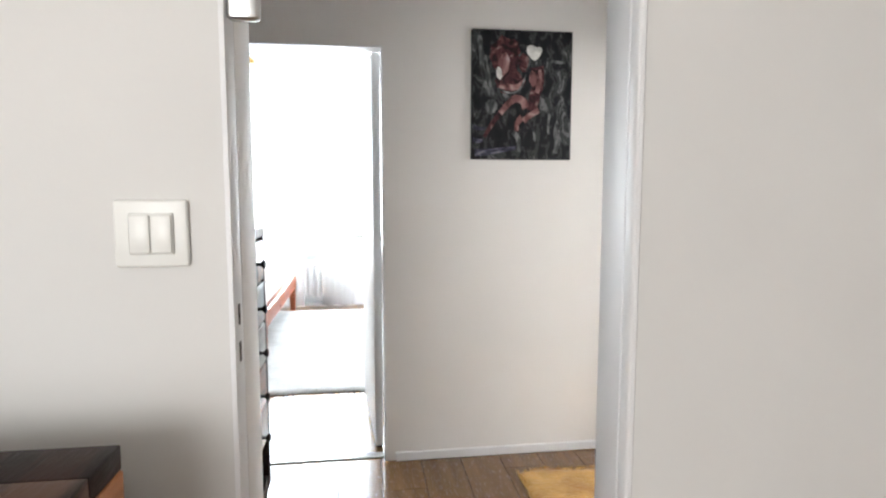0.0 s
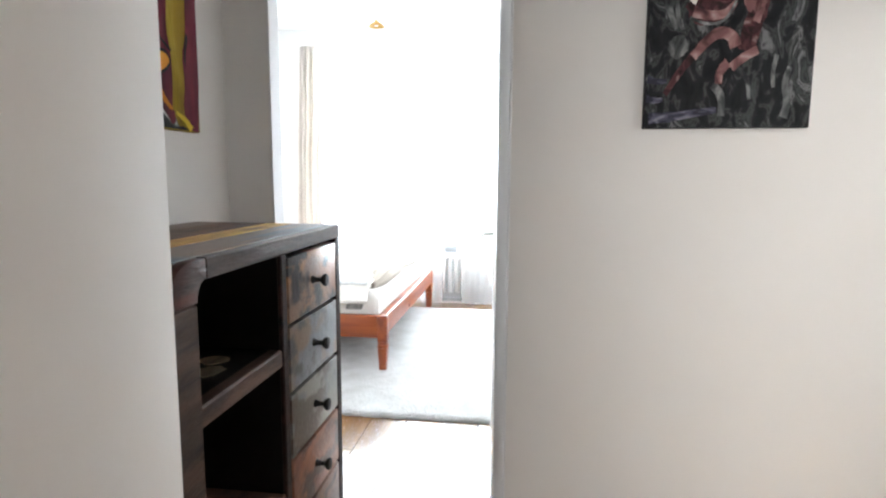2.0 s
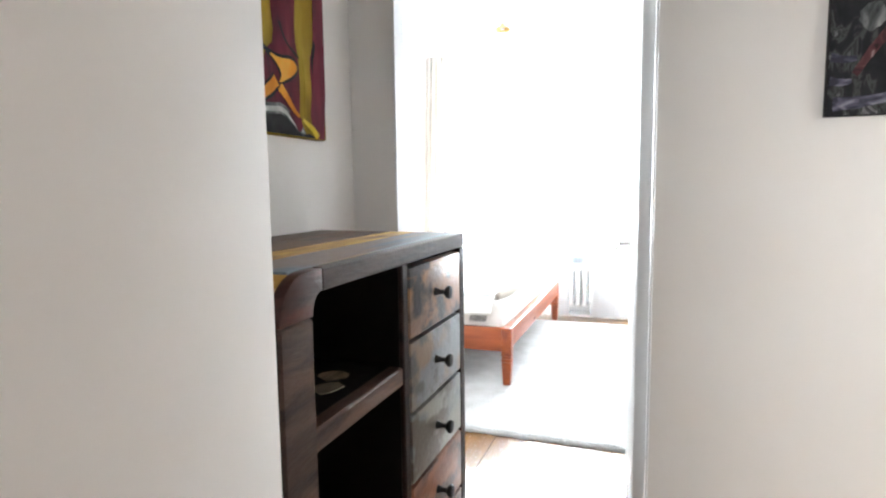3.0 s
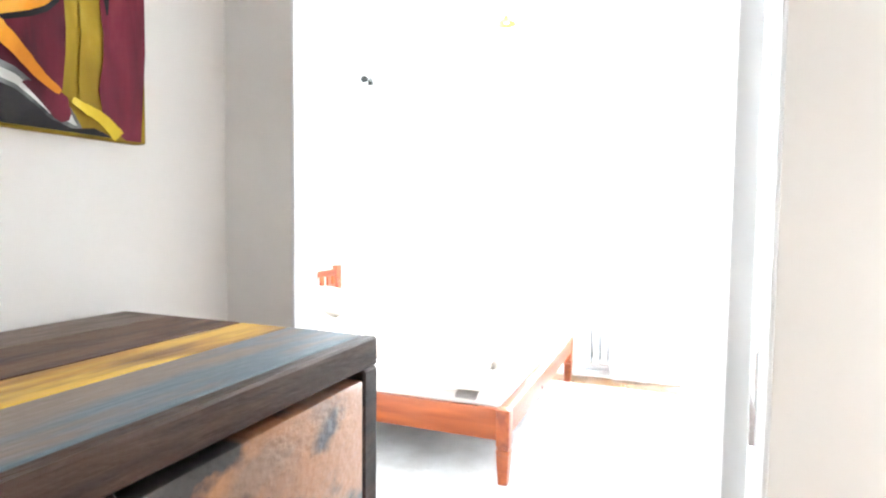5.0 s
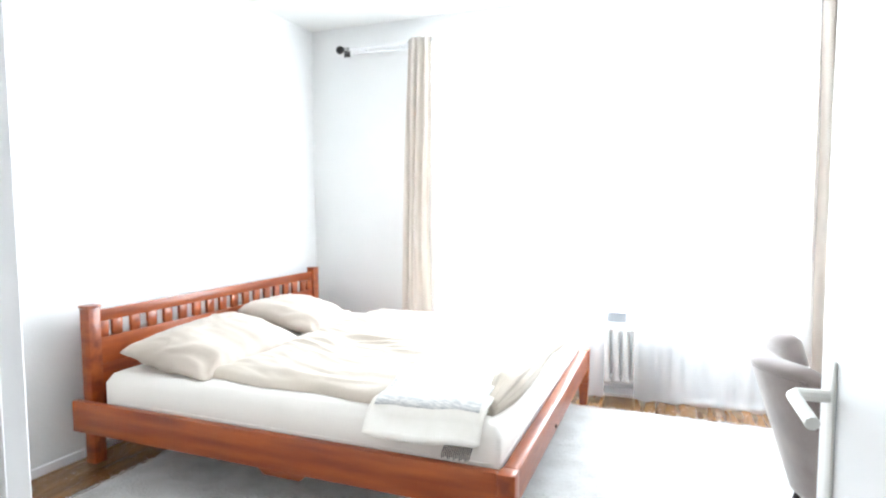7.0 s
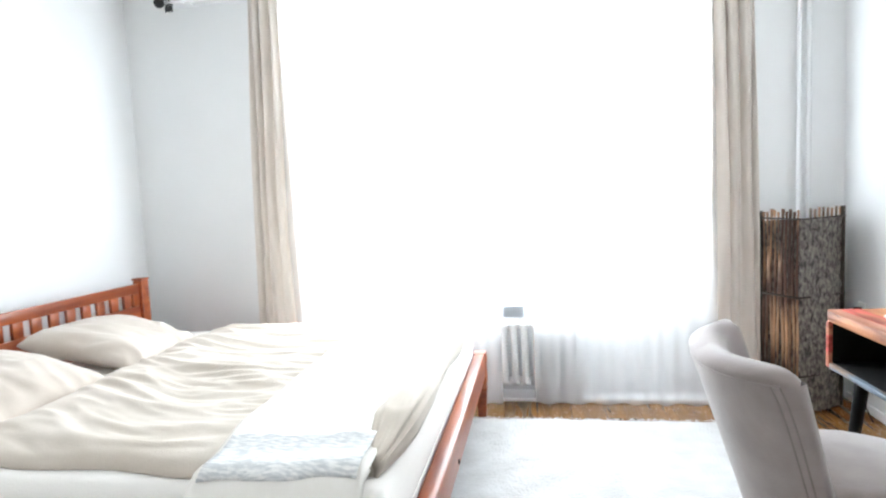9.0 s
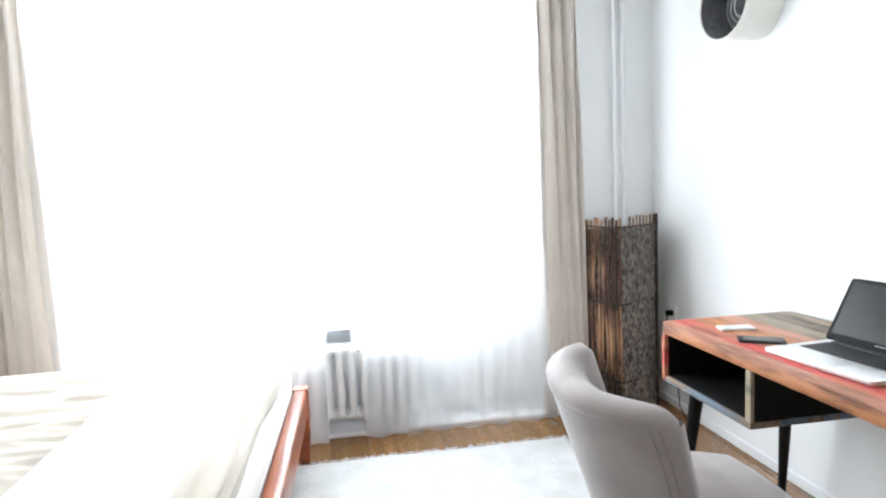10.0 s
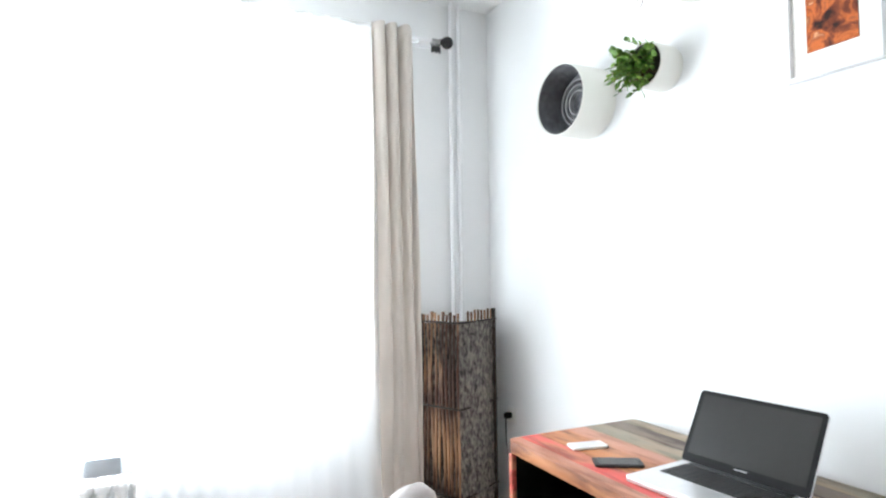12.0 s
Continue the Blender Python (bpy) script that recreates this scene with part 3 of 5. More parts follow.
def hall_cabinet():
    """Reclaimed-wood cabinet along the left hall wall: open shelves beside a column of five drawers; the front faces +x."""
    x0, x1, y0, y1, top = HALL_L + 0.02, -0.064, 2.09, 2.962, 1.170
    c = thing("cabinet", "multicoloured reclaimed-wood cabinet with open shelves and five drawers", "cabinet")
    # top slab of coloured planks running along the wall
    cols = [rw_grey, rw_brown, rw_yellow, rw_top]
    widths = [0.105, 0.135, 0.085, 0.146]
    u = x0
    for w, m in zip(widths, cols):
        part("top_plank", box(u + 0.0006, min(u + w, x1 - 0.022) - 0.0006, y0 + 0.055, y1, top - 0.036, top + random.uniform(-0.001, 0.0005), 0.002, 1), m, c)
        u += w
    # front arch frame with rounded near corner
    ring = bmesh.new()
    add_box(ring, x1 - 0.022, x1, y0 + 0.1205, y1, top - 0.040, top - 0.0005, 0.003, 1)
    n = 10
    pts_o = [(y0 + 0.075 - 0.075 * math.cos(radians(90 * i / n)), top - 0.0765 + 0.075 * math.sin(radians(90 * i / n))) for i in range(n + 1)]
    pts_i = [(y0 + 0.12 - 0.030 * math.cos(radians(90 * i / n)), top - 0.0765 + 0.038 * math.sin(radians(90 * i / n))) for i in range(n + 1)]
    corner = prism(pts_o + [(y0 + 0.12, top - 0.0015)] + pts_i[::-1], "x", x1 - 0.022, x1, 0.002)
    part("front_rail", ring, rw_rail, c)
    part("rounded_corner", corner, rw_redbrown, c, "reddish brown rounded corner block")
    part("front_stile", box(x1 - 0.022, x1, y0, y0 + 0.090, 0.06, top - 0.078, 0.004, 1), rw_rail, c)
    part("side_panel", prism(rounded(x0, x1 - 0.0225, 0.06, top - 0.078, 0.002, "", 1), "y", y0, y0 + 0.025), rw_dark, c)
    thin = [(y0 + 0.075 - 0.04 * math.cos(radians(90 * i / n)), top - 0.0765 + 0.04 * math.sin(radians(90 * i / n))) for i in range(n + 1)]
    bend = prism(pts_o + thin[::-1], "x", x0, x1 - 0.0225, 0.0015)
    part("top_bend", bend, rw_yellow, c, "yellow worn bend between top and side")
    # black back and side sheets paint the deep shade inside the open shelves
    part("back_panel", box(x0 - 0.012, x0 - 0.001, y0, y1, 0.06, top - 0.04), black_paint, c, "back panel blackened for the shade inside")
    part("side_shade_sheet", box(x0, x1 - 0.0235, y0 + 0.0255, y0 + 0.028, 0.11, top - 0.08), black_paint, c, "black inner sheet")
    part("side_shade_sheet", box(x0, x1 - 0.012, 2.5315, 2.5345, 0.11, top - 0.045), black_paint, c, "black inner sheet")
    div = 2.535
    part("divider", box(x0, x1 - 0.002, div, div + 0.03, 0.06, top - 0.041, 0.003, 1), rw_dark, c)
    part("side_panel", box(x0, x1, y1 - 0.036, y1, 0.06, top - 0.041, 0.003, 1), rw_dark, c)
    for z in (0.862, 0.50):
        part("shelf_board", box(x0, x1 - 0.004, y0 + 0.041, div - 0.001, z, z + 0.042, 0.004, 1), rw_brown, c)
    # thin black sheet paints shade onto the upper shelf's top
    part("shelf_shade_sheet", box(x0 + 0.001, x1 - 0.035, y0 + 0.042, div - 0.002, 0.9041, 0.9047), black_paint, c, "black sheet standing in for shade on the shelf", None)
    part("bottom_board", box(x0, x1, y0, y1, 0.06, 0.105, 0.004, 1), rw_dark, c)
    # worn patches of flaking paint on the upper shelf
    for i in range(4):
        cy, cx = 2.22 + 0.07 * i, x1 - 0.09 - 0.03 * (i % 2)
        pts = [(cx + 0.035 * (0.7 + 0.4 * random.random()) * math.cos(k * 0.7), cy + 0.035 * (0.7 + 0.4 * random.random()) * math.sin(k * 0.7)) for k in range(9)]
        part("paint_patch", prism(pts, "z", 0.9051, 0.907), rw_olive, c, "flaking pale paint patch")
    a, b = div + 0.034, y1 - 0.04
    z = top - 0.046
    for i in range(5):
        h = 0.168 if i < 4 else 0.155
        d = part("drawer", box(x1 - 0.03, x1 + 0.001, a, b, z - h, z - 0.005, 0.005, 2), rw_front_mix[i], c, "worn painted drawer front")
        part("drawer_box", box(x0 + 0.02, x1 - 0.031, a + 0.01, b - 0.01, z - h + 0.01, z - 0.02), rw_dark, d)
        zk = z - h / 2
        yk = (a + b) / 2 - 0.02
        knob = lathe([(0.0, 0.0), (0.011, 0.0), (0.008, 0.008), (0.006, 0.016), (0.0065, 0.024), (0.014, 0.030), (0.017, 0.036), (0.015, 0.041), (0.006, 0.043), (0, 0.043)],
                     Matrix.Translation((x1 + 0.001, yk, zk)) @ Matrix.Rotation(radians(90), 4, "Y"), 20)
        part("knob", knob, black_iron, d, "black turned iron knob")
        z -= h + 0.004
    for yy in (y0 + 0.03, y1 - 0.05):
        for xx in (x0 + 0.02, x1 - 0.06):
            part("foot", box(xx, xx + 0.045, yy, yy + 0.045, 0, 0.0595, 0.004), rw_dark, c)
    return c


hall_cabinet()


def canvas(name, label, axis, plane, u0, u1, z0, z1, ground_m, edge_m, patches, facing):
    """Stretched canvas on a wall with plain raised paint shapes. facing: which way along the axis the picture looks."""
    p = thing(name, label, "painting")
    d = 0.026
    lo, hi = sorted((plane, plane + d * facing))
    if axis == "y":
        bm = box(u0, u1, lo + 0.0005, hi, z0, z1, 0.003)
    else:
        bm = box(lo + 0.0005, hi, u0, u1, z0, z1, 0.003)
    part("canvas", bm, edge_m, p)
    f0 = plane + (d + 0.0004) * facing
    f1 = f0 + 0.0012 * facing
    a, b = sorted((f0, f1))
    face = [(u0 + 0.002, z0 + 0.002), (u1 - 0.002, z0 + 0.002), (u1 - 0.002, z1 - 0.002), (u0 + 0.002, z1 - 0.002)]
    part("paint_ground", prism(face, axis, a, b), ground_m, p)
    for i, (label2, m, pts) in enumerate(patches):
        if len(pts) <= 16:
            pts = [(w * a + (1 - w) * c, w * b + (1 - w) * d) for (a, b), (c, d) in zip(pts, pts[1:] + pts[:1]) for w in (0.78, 0.22)]
        q = f1 + (0.0003 + 0.00035 * i) * facing
        s, e = sorted((q, q + 0.0003 * facing))
        part("paint_shape", prism([(u0 + (u1 - u0) * u, z0 + (z1 - z0) * v) for u, v in pts], axis, s, e), m, p, label2)
    return p


def blob(cu, cv, ru, rv, tilt=0, n=22, rough=0.12, seed=0):
    rnd = random.Random(seed)
    out = []
    for i in range(n):
        a = 2 * math.pi * i / n
        r = 1 + rnd.uniform(-rough, rough)
        x, y = ru * r * math.cos(a), rv * r * math.sin(a)
        t = radians(tilt)
        out.append((cu + x * math.cos(t) - y * math.sin(t), cv + x * math.sin(t) + y * math.cos(t)))
    return out


def limb(points, w0, w1, seed=1):
    """Tapered brush stroke through points."""
    left, right = [], []
    rnd = random.Random(seed)
    for _ in range(2):
        cut = [points[0]]
        for (a, b), (c, d) in zip(points, points[1:]):
            cut += [(0.75 * a + 0.25 * c, 0.75 * b + 0.25 * d), (0.25 * a + 0.75 * c, 0.25 * b + 0.75 * d)]
        points = cut + [points[-1]]
    n = len(points)
    for i, (u, v) in enumerate(points):
        du = points[min(i + 1, n - 1)][0] - points[max(i - 1, 0)][0]
        dv = points[min(i + 1, n - 1)][1] - points[max(i - 1, 0)][1]
        ln = math.hypot(du, dv)
        w = (w0 + (w1 - w0) * i / (n - 1)) * (1 + rnd.uniform(-0.09, 0.09)) / 2
        left.append((u - dv / ln * w, v + du / ln * w))
        right.append((u + dv / ln * w, v - du / ln * w))
    return left + right[::-1]


canvas("painting", "dark abstract canvas with dusty rose and white shapes", "y", DOOR_Y, 0.857, 1.342, 1.468, 2.066, oil_dark, oil_black, [
    ("smoke grey stroke", oil_grey, limb([(0.07, 0.95), (0.10, 0.72), (0.13, 0.58), (0.18, 0.50)], 0.05, 0.03, 11)),
    ("smoke grey stroke", oil_grey, limb([(0.13, 0.80), (0.17, 0.64), (0.19, 0.52)], 0.02, 0.03, 12)),
    ("smoke grey shape", oil_grey, blob(0.19, 0.41, 0.06, 0.06, 30, seed=13)),
    ("smoke grey stroke", oil_grey, limb([(0.74, 0.78), (0.84, 0.76), (0.93, 0.765)], 0.03, 0.02, 14)),
    ("smoke grey stroke", oil_grey, limb([(0.78, 0.36), (0.76, 0.28), (0.77, 0.20)], 0.03, 0.02, 15)),
    ("smoke grey stroke", oil_grey, limb([(0.86, 0.30), (0.83, 0.22), (0.86, 0.12), (0.84, 0.05)], 0.03, 0.05, 16)),
    ("smoke grey stroke", oil_grey, limb([(0.55, 0.30), (0.62, 0.24), (0.63, 0.14)], 0.03, 0.02, 17)),
    ("smoke grey stroke", oil_grey, limb([(0.41, 0.22), (0.47, 0.16), (0.47, 0.06)], 0.05, 0.04, 18)),
    ("purple grey band", oil_purple, limb([(0.03, 0.05), (0.16, 0.055), (0.30, 0.075), (0.44, 0.09)], 0.06, 0.03, 19)),
    ("purple grey band", oil_purple, limb([(0.01, 0.25), (0.07, 0.235), (0.13, 0.24)], 0.04, 0.02, 20)),
    ("purple grey band", oil_purple, limb([(0.01, 0.15), (0.06, 0.14), (0.11, 0.145)], 0.04, 0.02, 21)),
    ("dark maroon shape", oil_rust, blob(0.33, 0.80, 0.15, 0.15, -10, seed=3)),
    ("dark maroon shape", oil_rust, blob(0.36, 0.60, 0.13, 0.09, 10, seed=5)),
    ("dusty rose shape", oil_flesh, blob(0.31, 0.73, 0.06, 0.09, -20, seed=4)),
    ("dark maroon shape", oil_rust, blob(0.51, 0.75, 0.055, 0.075, 10, seed=6)),
    ("smoke grey stroke", oil_grey, limb([(0.46, 0.80), (0.50, 0.835), (0.56, 0.81), (0.57, 0.74), (0.53, 0.68)], 0.014, 0.018, 22)),
    ("pale shape", oil_white, blob(0.265, 0.665, 0.03, 0.05, 10, seed=7)),
    ("dusty rose stroke", oil_flesh, limb([(0.27, 0.58), (0.36, 0.555), (0.46, 0.56), (0.52, 0.62)], 0.06, 0.03, 6)),
    ("smoke grey stroke", oil_grey, limb([(0.25, 0.55), (0.34, 0.515), (0.45, 0.52), (0.51, 0.60), (0.53, 0.66)], 0.016, 0.014, 23)),
    ("dark maroon stroke", oil_rust, limb([(0.64, 0.72), (0.66, 0.60), (0.62, 0.50), (0.59, 0.38)], 0.13, 0.09, 24)),
    ("dusty rose stroke", oil_flesh, limb([(0.665, 0.70), (0.68, 0.62), (0.64, 0.52)], 0.025, 0.05, 25)),
    ("dusty rose shape", oil_flesh, blob(0.60, 0.63, 0.035, 0.06, 10, seed=26)),
    ("dark maroon stroke", oil_rust, limb([(0.12, 0.17), (0.20, 0.28), (0.29, 0.37)], 0.03, 0.05, 27)),
    ("dusty rose stroke", oil_flesh, limb([(0.28, 0.355), (0.35, 0.43), (0.43, 0.48), (0.51, 0.455), (0.53, 0.40)], 0.045, 0.07, 2)),
    ("dusty rose stroke", oil_flesh, limb([(0.51, 0.30), (0.58, 0.35), (0.66, 0.385)], 0.05, 0.045, 28)),
    ("dusty rose stroke", oil_flesh, limb([(0.44, 0.22), (0.44, 0.28), (0.49, 0.325)], 0.04, 0.055, 3)),
    ("chalk white shape", oil_white, [(0.60, 0.76), (0.53, 0.83), (0.54, 0.88), (0.59, 0.885), (0.63, 0.865), (0.67, 0.875), (0.69, 0.85), (0.66, 0.79)]),
], -1)


def wavy(u0, u1, v0, v1, amp, waves, phase, n=14):
    a = [(u0 + amp * math.sin(phase + waves * i / n * 6.28), v0 + (v1 - v0) * i / n) for i in range(n + 1)]
    b = [(u1 + amp * math.sin(phase + 1 + waves * i / n * 6.28), v0 + (v1 - v0) * i / n) for i in range(n + 1)]
    return a + b[::-1]


BASE = [(0.20, 0.05), (0.32, 0.048), (0.35, 0.037), (0.385, 0.028), (0.415, 0.05), (0.45, 0.07), (0.50, 0.10), (0.53, 0.095), (0.56, 0.075), (0.62, 0.08), (0.66, 0.085),
        (0.70, 0.074), (0.735, 0.05), (0.765, 0.026), (0.81, 0.012)]
canvas("painting", "bold ochre, maroon and orange abstract canvas with a black base", "x", HALL_L, 2.30, 3.005, 1.447, 2.12, oil_ochre, oil_ochre, [
    ("scarlet area", oil_red, wavy(0.003, 0.20, 0.003, 0.997, 0.003, 1, 0)),
    ("maroon band", oil_maroon, wavy(0.19, 0.30, 0.10, 0.997, 0.012, 1.0, 0.4)),
    ("yellow band", oil_yellow, [(0.30, 0.03), (0.40, 0.03), (0.415, 0.15), (0.42, 0.21), (0.39, 0.30), (0.40, 0.50), (0.37, 0.75), (0.38, 0.995), (0.29, 0.995)]),
    ("white patch", oil_white, blob(0.355, 0.09, 0.035, 0.05, 0, seed=31)),
    ("white patch", oil_white, blob(0.335, 0.15, 0.018, 0.05, 10, seed=32)),
    ("maroon band", oil_maroon, [(0.58, 0.10), (0.66, 0.06), (0.79, 0.06), (0.805, 0.20), (0.80, 0.32), (0.775, 0.42), (0.79, 0.60), (0.75, 0.80), (0.76, 0.995), (0.64, 0.995), (0.66, 0.75),
                                 (0.62, 0.55), (0.64, 0.37), (0.575, 0.32), (0.57, 0.20)]),
    ("ochre band", oil_ochre, [(0.825, 0.07), (0.865, 0.06), (0.885, 0.20), (0.875, 0.28), (0.905, 0.42), (0.88, 0.60), (0.89, 0.80), (0.87, 0.995), (0.80, 0.995), (0.815, 0.75), (0.80, 0.55), (0.815, 0.36), (0.84, 0.26)]),
    ("dark maroon band", oil_maroon, [(0.87, 0.08), (0.925, 0.003), (0.997, 0.003), (0.997, 0.997), (0.93, 0.997), (0.90, 0.80), (0.915, 0.60), (0.91, 0.42), (0.877, 0.33), (0.892, 0.21)]),
    ("dark outline", oil_black, [(0.91, 0.44), (0.93, 0.41), (0.905, 0.34), (0.90, 0.27), (0.888, 0.33)]),
    ("white fringe", oil_grey, [(u, v + 0.045) for u, v in BASE] + [(0.84, 0.004), (0.20, 0.004)]),
    ("white fringe", oil_white, [(u, v + 0.030) for u, v in BASE] + [(0.83, 0.004), (0.20, 0.004)]),
    ("smoky edge", oil_grey, [(u, v + 0.010) for u, v in BASE] + [(0.88, 0.004), (0.20, 0.004)]),
    ("black base", oil_black, BASE + [(0.86, 0.02), (0.91, 0.004), (0.20, 0.004)]),
    ("maroon patch", oil_maroon, [(0.70, 0.10), (0.80, 0.09), (0.81, 0.03), (0.78, 0.02), (0.745, 0.06)]),
    ("dark outline", oil_black, limb([(0.378, 0.034), (0.45, 0.079), (0.52, 0.132), (0.58, 0.162), (0.64, 0.212)], 0.035, 0.075, 5)),
    ("orange wedge", oil_orange, limb([(0.384, 0.040), (0.45, 0.079), (0.52, 0.130), (0.58, 0.164), (0.64, 0.214)], 0.016, 0.050, 5)),
    ("dark outline", oil_black, [(0.48, 0.40), (0.57, 0.335), (0.65, 0.318), (0.755, 0.332), (0.797, 0.287), (0.755, 0.237), (0.645, 0.188), (0.665, 0.235), (0.640, 0.275), (0.57, 0.318), (0.47, 0.385)]),
    ("orange wedge", oil_orange, [(0.59, 0.318), (0.662, 0.306), (0.750, 0.318), (0.785, 0.287), (0.749, 0.248), (0.648, 0.200), (0.676, 0.240), (0.655, 0.275)]),
    ("orange stroke", oil_orange, limb([(0.658, 0.192), (0.70, 0.159), (0.745, 0.11), (0.785, 0.085)], 0.045, 0.012, 7)),
    ("cream stroke", oil_yellow, limb([(0.81, 0.075), (0.84, 0.06), (0.88, 0.045), (0.918, 0.008)], 0.014, 0.035, 8)),
    ("dark outline", oil_black, limb([(0.30, 0.997), (0.33, 0.70), (0.31, 0.45), (0.325, 0.24)], 0.02, 0.012, 9)),
    ("dark outline", oil_black, limb([(0.665, 0.45), (0.70, 0.38), (0.76, 0.345), (0.79, 0.33)], 0.012, 0.010, 10)),
], 1)


def shag(name, label, category, x0, x1, y0, y1, z, mat, blade, count, seed, wobble=0.0):
    """Rug: a soft slab with an uneven pile and short tufts."""
    rug = thing(name, label, category)
    rnd = random.Random(seed)
    bm = bmesh.new()
    nx, ny = int((x1 - x0) / 0.028), int((y1 - y0) / 0.028)
    grid = []
    for i in range(nx + 1):
        row = []
        for j in range(ny + 1):
            u, v = i / nx, j / ny
            edge = min(u * (x1 - x0), (1 - u) * (x1 - x0), v * (y1 - y0), (1 - v) * (y1 - y0))
            w = wobble * noise.noise((u * 3, v * 3, seed))
            h = z * min(1, 0.45 + edge / 0.03) + 0.006 * noise.noise((u * 60, v * 60, seed)) * (edge > 0.02)
            jx, jy = (rnd.uniform(-0.004, 0.004) for _ in range(2))
            row.append(bm.verts.new((x0 + (x1 - x0) * u + jx + w, y0 + (y1 - y0) * v + jy + w * 0.7, max(0.004, h))))
        grid.append(row)
    for i in range(nx):
        for j in range(ny):
            bm.faces.new((grid[i][j], grid[i + 1][j], grid[i + 1][j + 1], grid[i][j + 1]))
    rim = [e for e in bm.edges if e.is_boundary]
    ext = bmesh.ops.extrude_edge_only(bm, edges=rim)["geom"]
    for v in ext:
        if isinstance(v, bmesh.types.BMVert):
            v.co.z = 0.0005
    part("rug_body", bm, mat, rug, smooth=4)
    verts, faces = [], []
    for k in range(count):
        if k < count * 0.35:
            side, q = rnd.randrange(4), rnd.random()
            x = (x0 + 0.002, x1 - 0.002)[side] if side < 2 else x0 + (x1 - x0) * q
            y = (y0 + 0.002, y1 - 0.002)[side - 2] if side > 1 else y0 + (y1 - y0) * q
        else:
            x, y = rnd.uniform(x0, x1), rnd.uniform(y0, y1)
        w = wobble * noise.noise(((x - x0) / (x1 - x0) * 3, (y - y0) / (y1 - y0) * 3, seed))
        x, y = x + w, y + w * 0.7
        a, r = rnd.uniform(0, 6.28), blade * rnd.uniform(0.5, 1)
        dx, dy, i = math.cos(a), math.sin(a), len(verts)
        verts += [(x - dy * 0.004, y + dx * 0.004, z * 0.7), (x + dy * 0.004, y - dx * 0.004, z * 0.7), (x + dx * r, y + dy * r, max(0.004, z + blade * rnd.uniform(-0.35, 0.35)))]
        faces.append((i, i + 1, i + 2))
    me = bpy.data.meshes.new("tufts")
    me.from_pydata(verts, [], faces)
    me.materials.append(mat)
    t = tagged(new("tufts", me), "loose woollen tufts", kind="stuff")
    t.parent = rug
    return rug


shag("hall_rug", "golden yellow shaggy rug on the oak floor", "rug", 1.045, 1.66, 2.28, 2.985, 0.022, rug_gold, 0.022, 2600, 5, 0.03)

# living-room things
switch = thing("light_switch", "white double rocker light switch on the wall", "light switch")
part("frame_plate", box(-0.066, 0.053, LIV_Y - 0.011, LIV_Y - 0.0003, 1.187, 1.301, 0.006, 3), plastic_white, switch)
part("inner_plate", box(-0.041, 0.031, LIV_Y - 0.0155, LIV_Y - 0.0113, 1.209, 1.279, 0.003), plastic_white, switch)
for a, b in ((-0.0385, -0.0056), (-0.0044, 0.0285)):
    part("rocker", box(a, b, LIV_Y - 0.021, LIV_Y - 0.0157, 1.212, 1.276, 0.003), plastic_white, switch)
side = thing("sideboard", "dark brown reclaimed-wood sideboard below the light switch", "sideboard")
for i, (a, b, m) in enumerate(((0.93, 1.03, rw_brown), (1.031, 1.14, rw_dark), (1.141, 1.23, rw_brown), (1.231, 1.33, rw_dark))):
    part("top_plank", box(-0.95, -0.004, a, b, 0.915, 0.952, 0.003), m, side)
part("body", box(-0.93, -0.02, 0.95, 1.32, 0.05, 0.9145, 0.005), rw_dark, side)
part("end_panel", box(-0.0195, -0.002, 0.94, 1.33, 0.05, 0.9145, 0.004), rw_orange, side, "orange-brown worn end panel")
for xx in (-0.88, -0.08):
    for yy in (0.97, 1.25):
        part("foot", box(xx, xx + 0.05, yy, yy + 0.05, 0, 0.0495, 0.004), rw_dark, side)

# ---- bathroom ----
tub = thing("bathtub", "white bathtub with a plain apron on black tiles", "bathtub")
part("apron", box(2.38, 2.42, 2.62, 4.598, 0.001, 0.53, 0.006), tub_white, tub)
rim = bmesh.new()
for p in ((2.36, 2.44, 2.62, 4.598), (3.02, 3.098, 2.62, 4.598), (2.44, 3.02, 2.62, 2.70), (2.44, 3.02, 4.52, 4.598)):
    add_box(rim, *p, 0.531, 0.562, 0.008)
part("rim", rim, tub_white, tub)
part("basin", box(2.441, 3.019, 2.701, 4.519, 0.12, 0.16, 0.02), tub_white, tub)
part("end_apron", box(2.421, 3.09, 2.62, 2.66, 0.001, 0.53, 0.006), tub_white, tub)
curt = bmesh.new()
pts = [(2.47 + 0.018 * math.sin(i * 1.35), 2.72 + i * 0.019) for i in range(99)]
rows_ = [[curt.verts.new((x, y, z)) for x, y in pts] for z in (0.57, 1.2, 1.93)]
for a, b in zip(rows_, rows_[1:]):
    for i in range(len(pts) - 1):
        curt.faces.new((a[i], a[i + 1], b[i + 1], b[i]))
sc = thing("shower_curtain", "plain white shower curtain hanging over the bathtub", "curtain")
bmesh.ops.solidify(curt, geom=list(curt.faces), thickness=0.003)
part("cloth", curt, sheet_white, sc, smooth=4)
part("rail", tube((2.47, 2.62, 1.95), (2.47, 4.60, 1.95), 0.011), steel, sc, "thin steel rail")
for i in range(9):
    a = 2.75 + i * 0.22
    part("ring", lathe([(0.017, -0.002), (0.0195, 0), (0.017, 0.002), (0.015, 0), (0.017, -0.002)], Matrix.Translation((2.47, a, 1.943)) @ Matrix.Rotation(radians(90), 4, "X"), 14), steel, sc)

# ---- bedroom ----


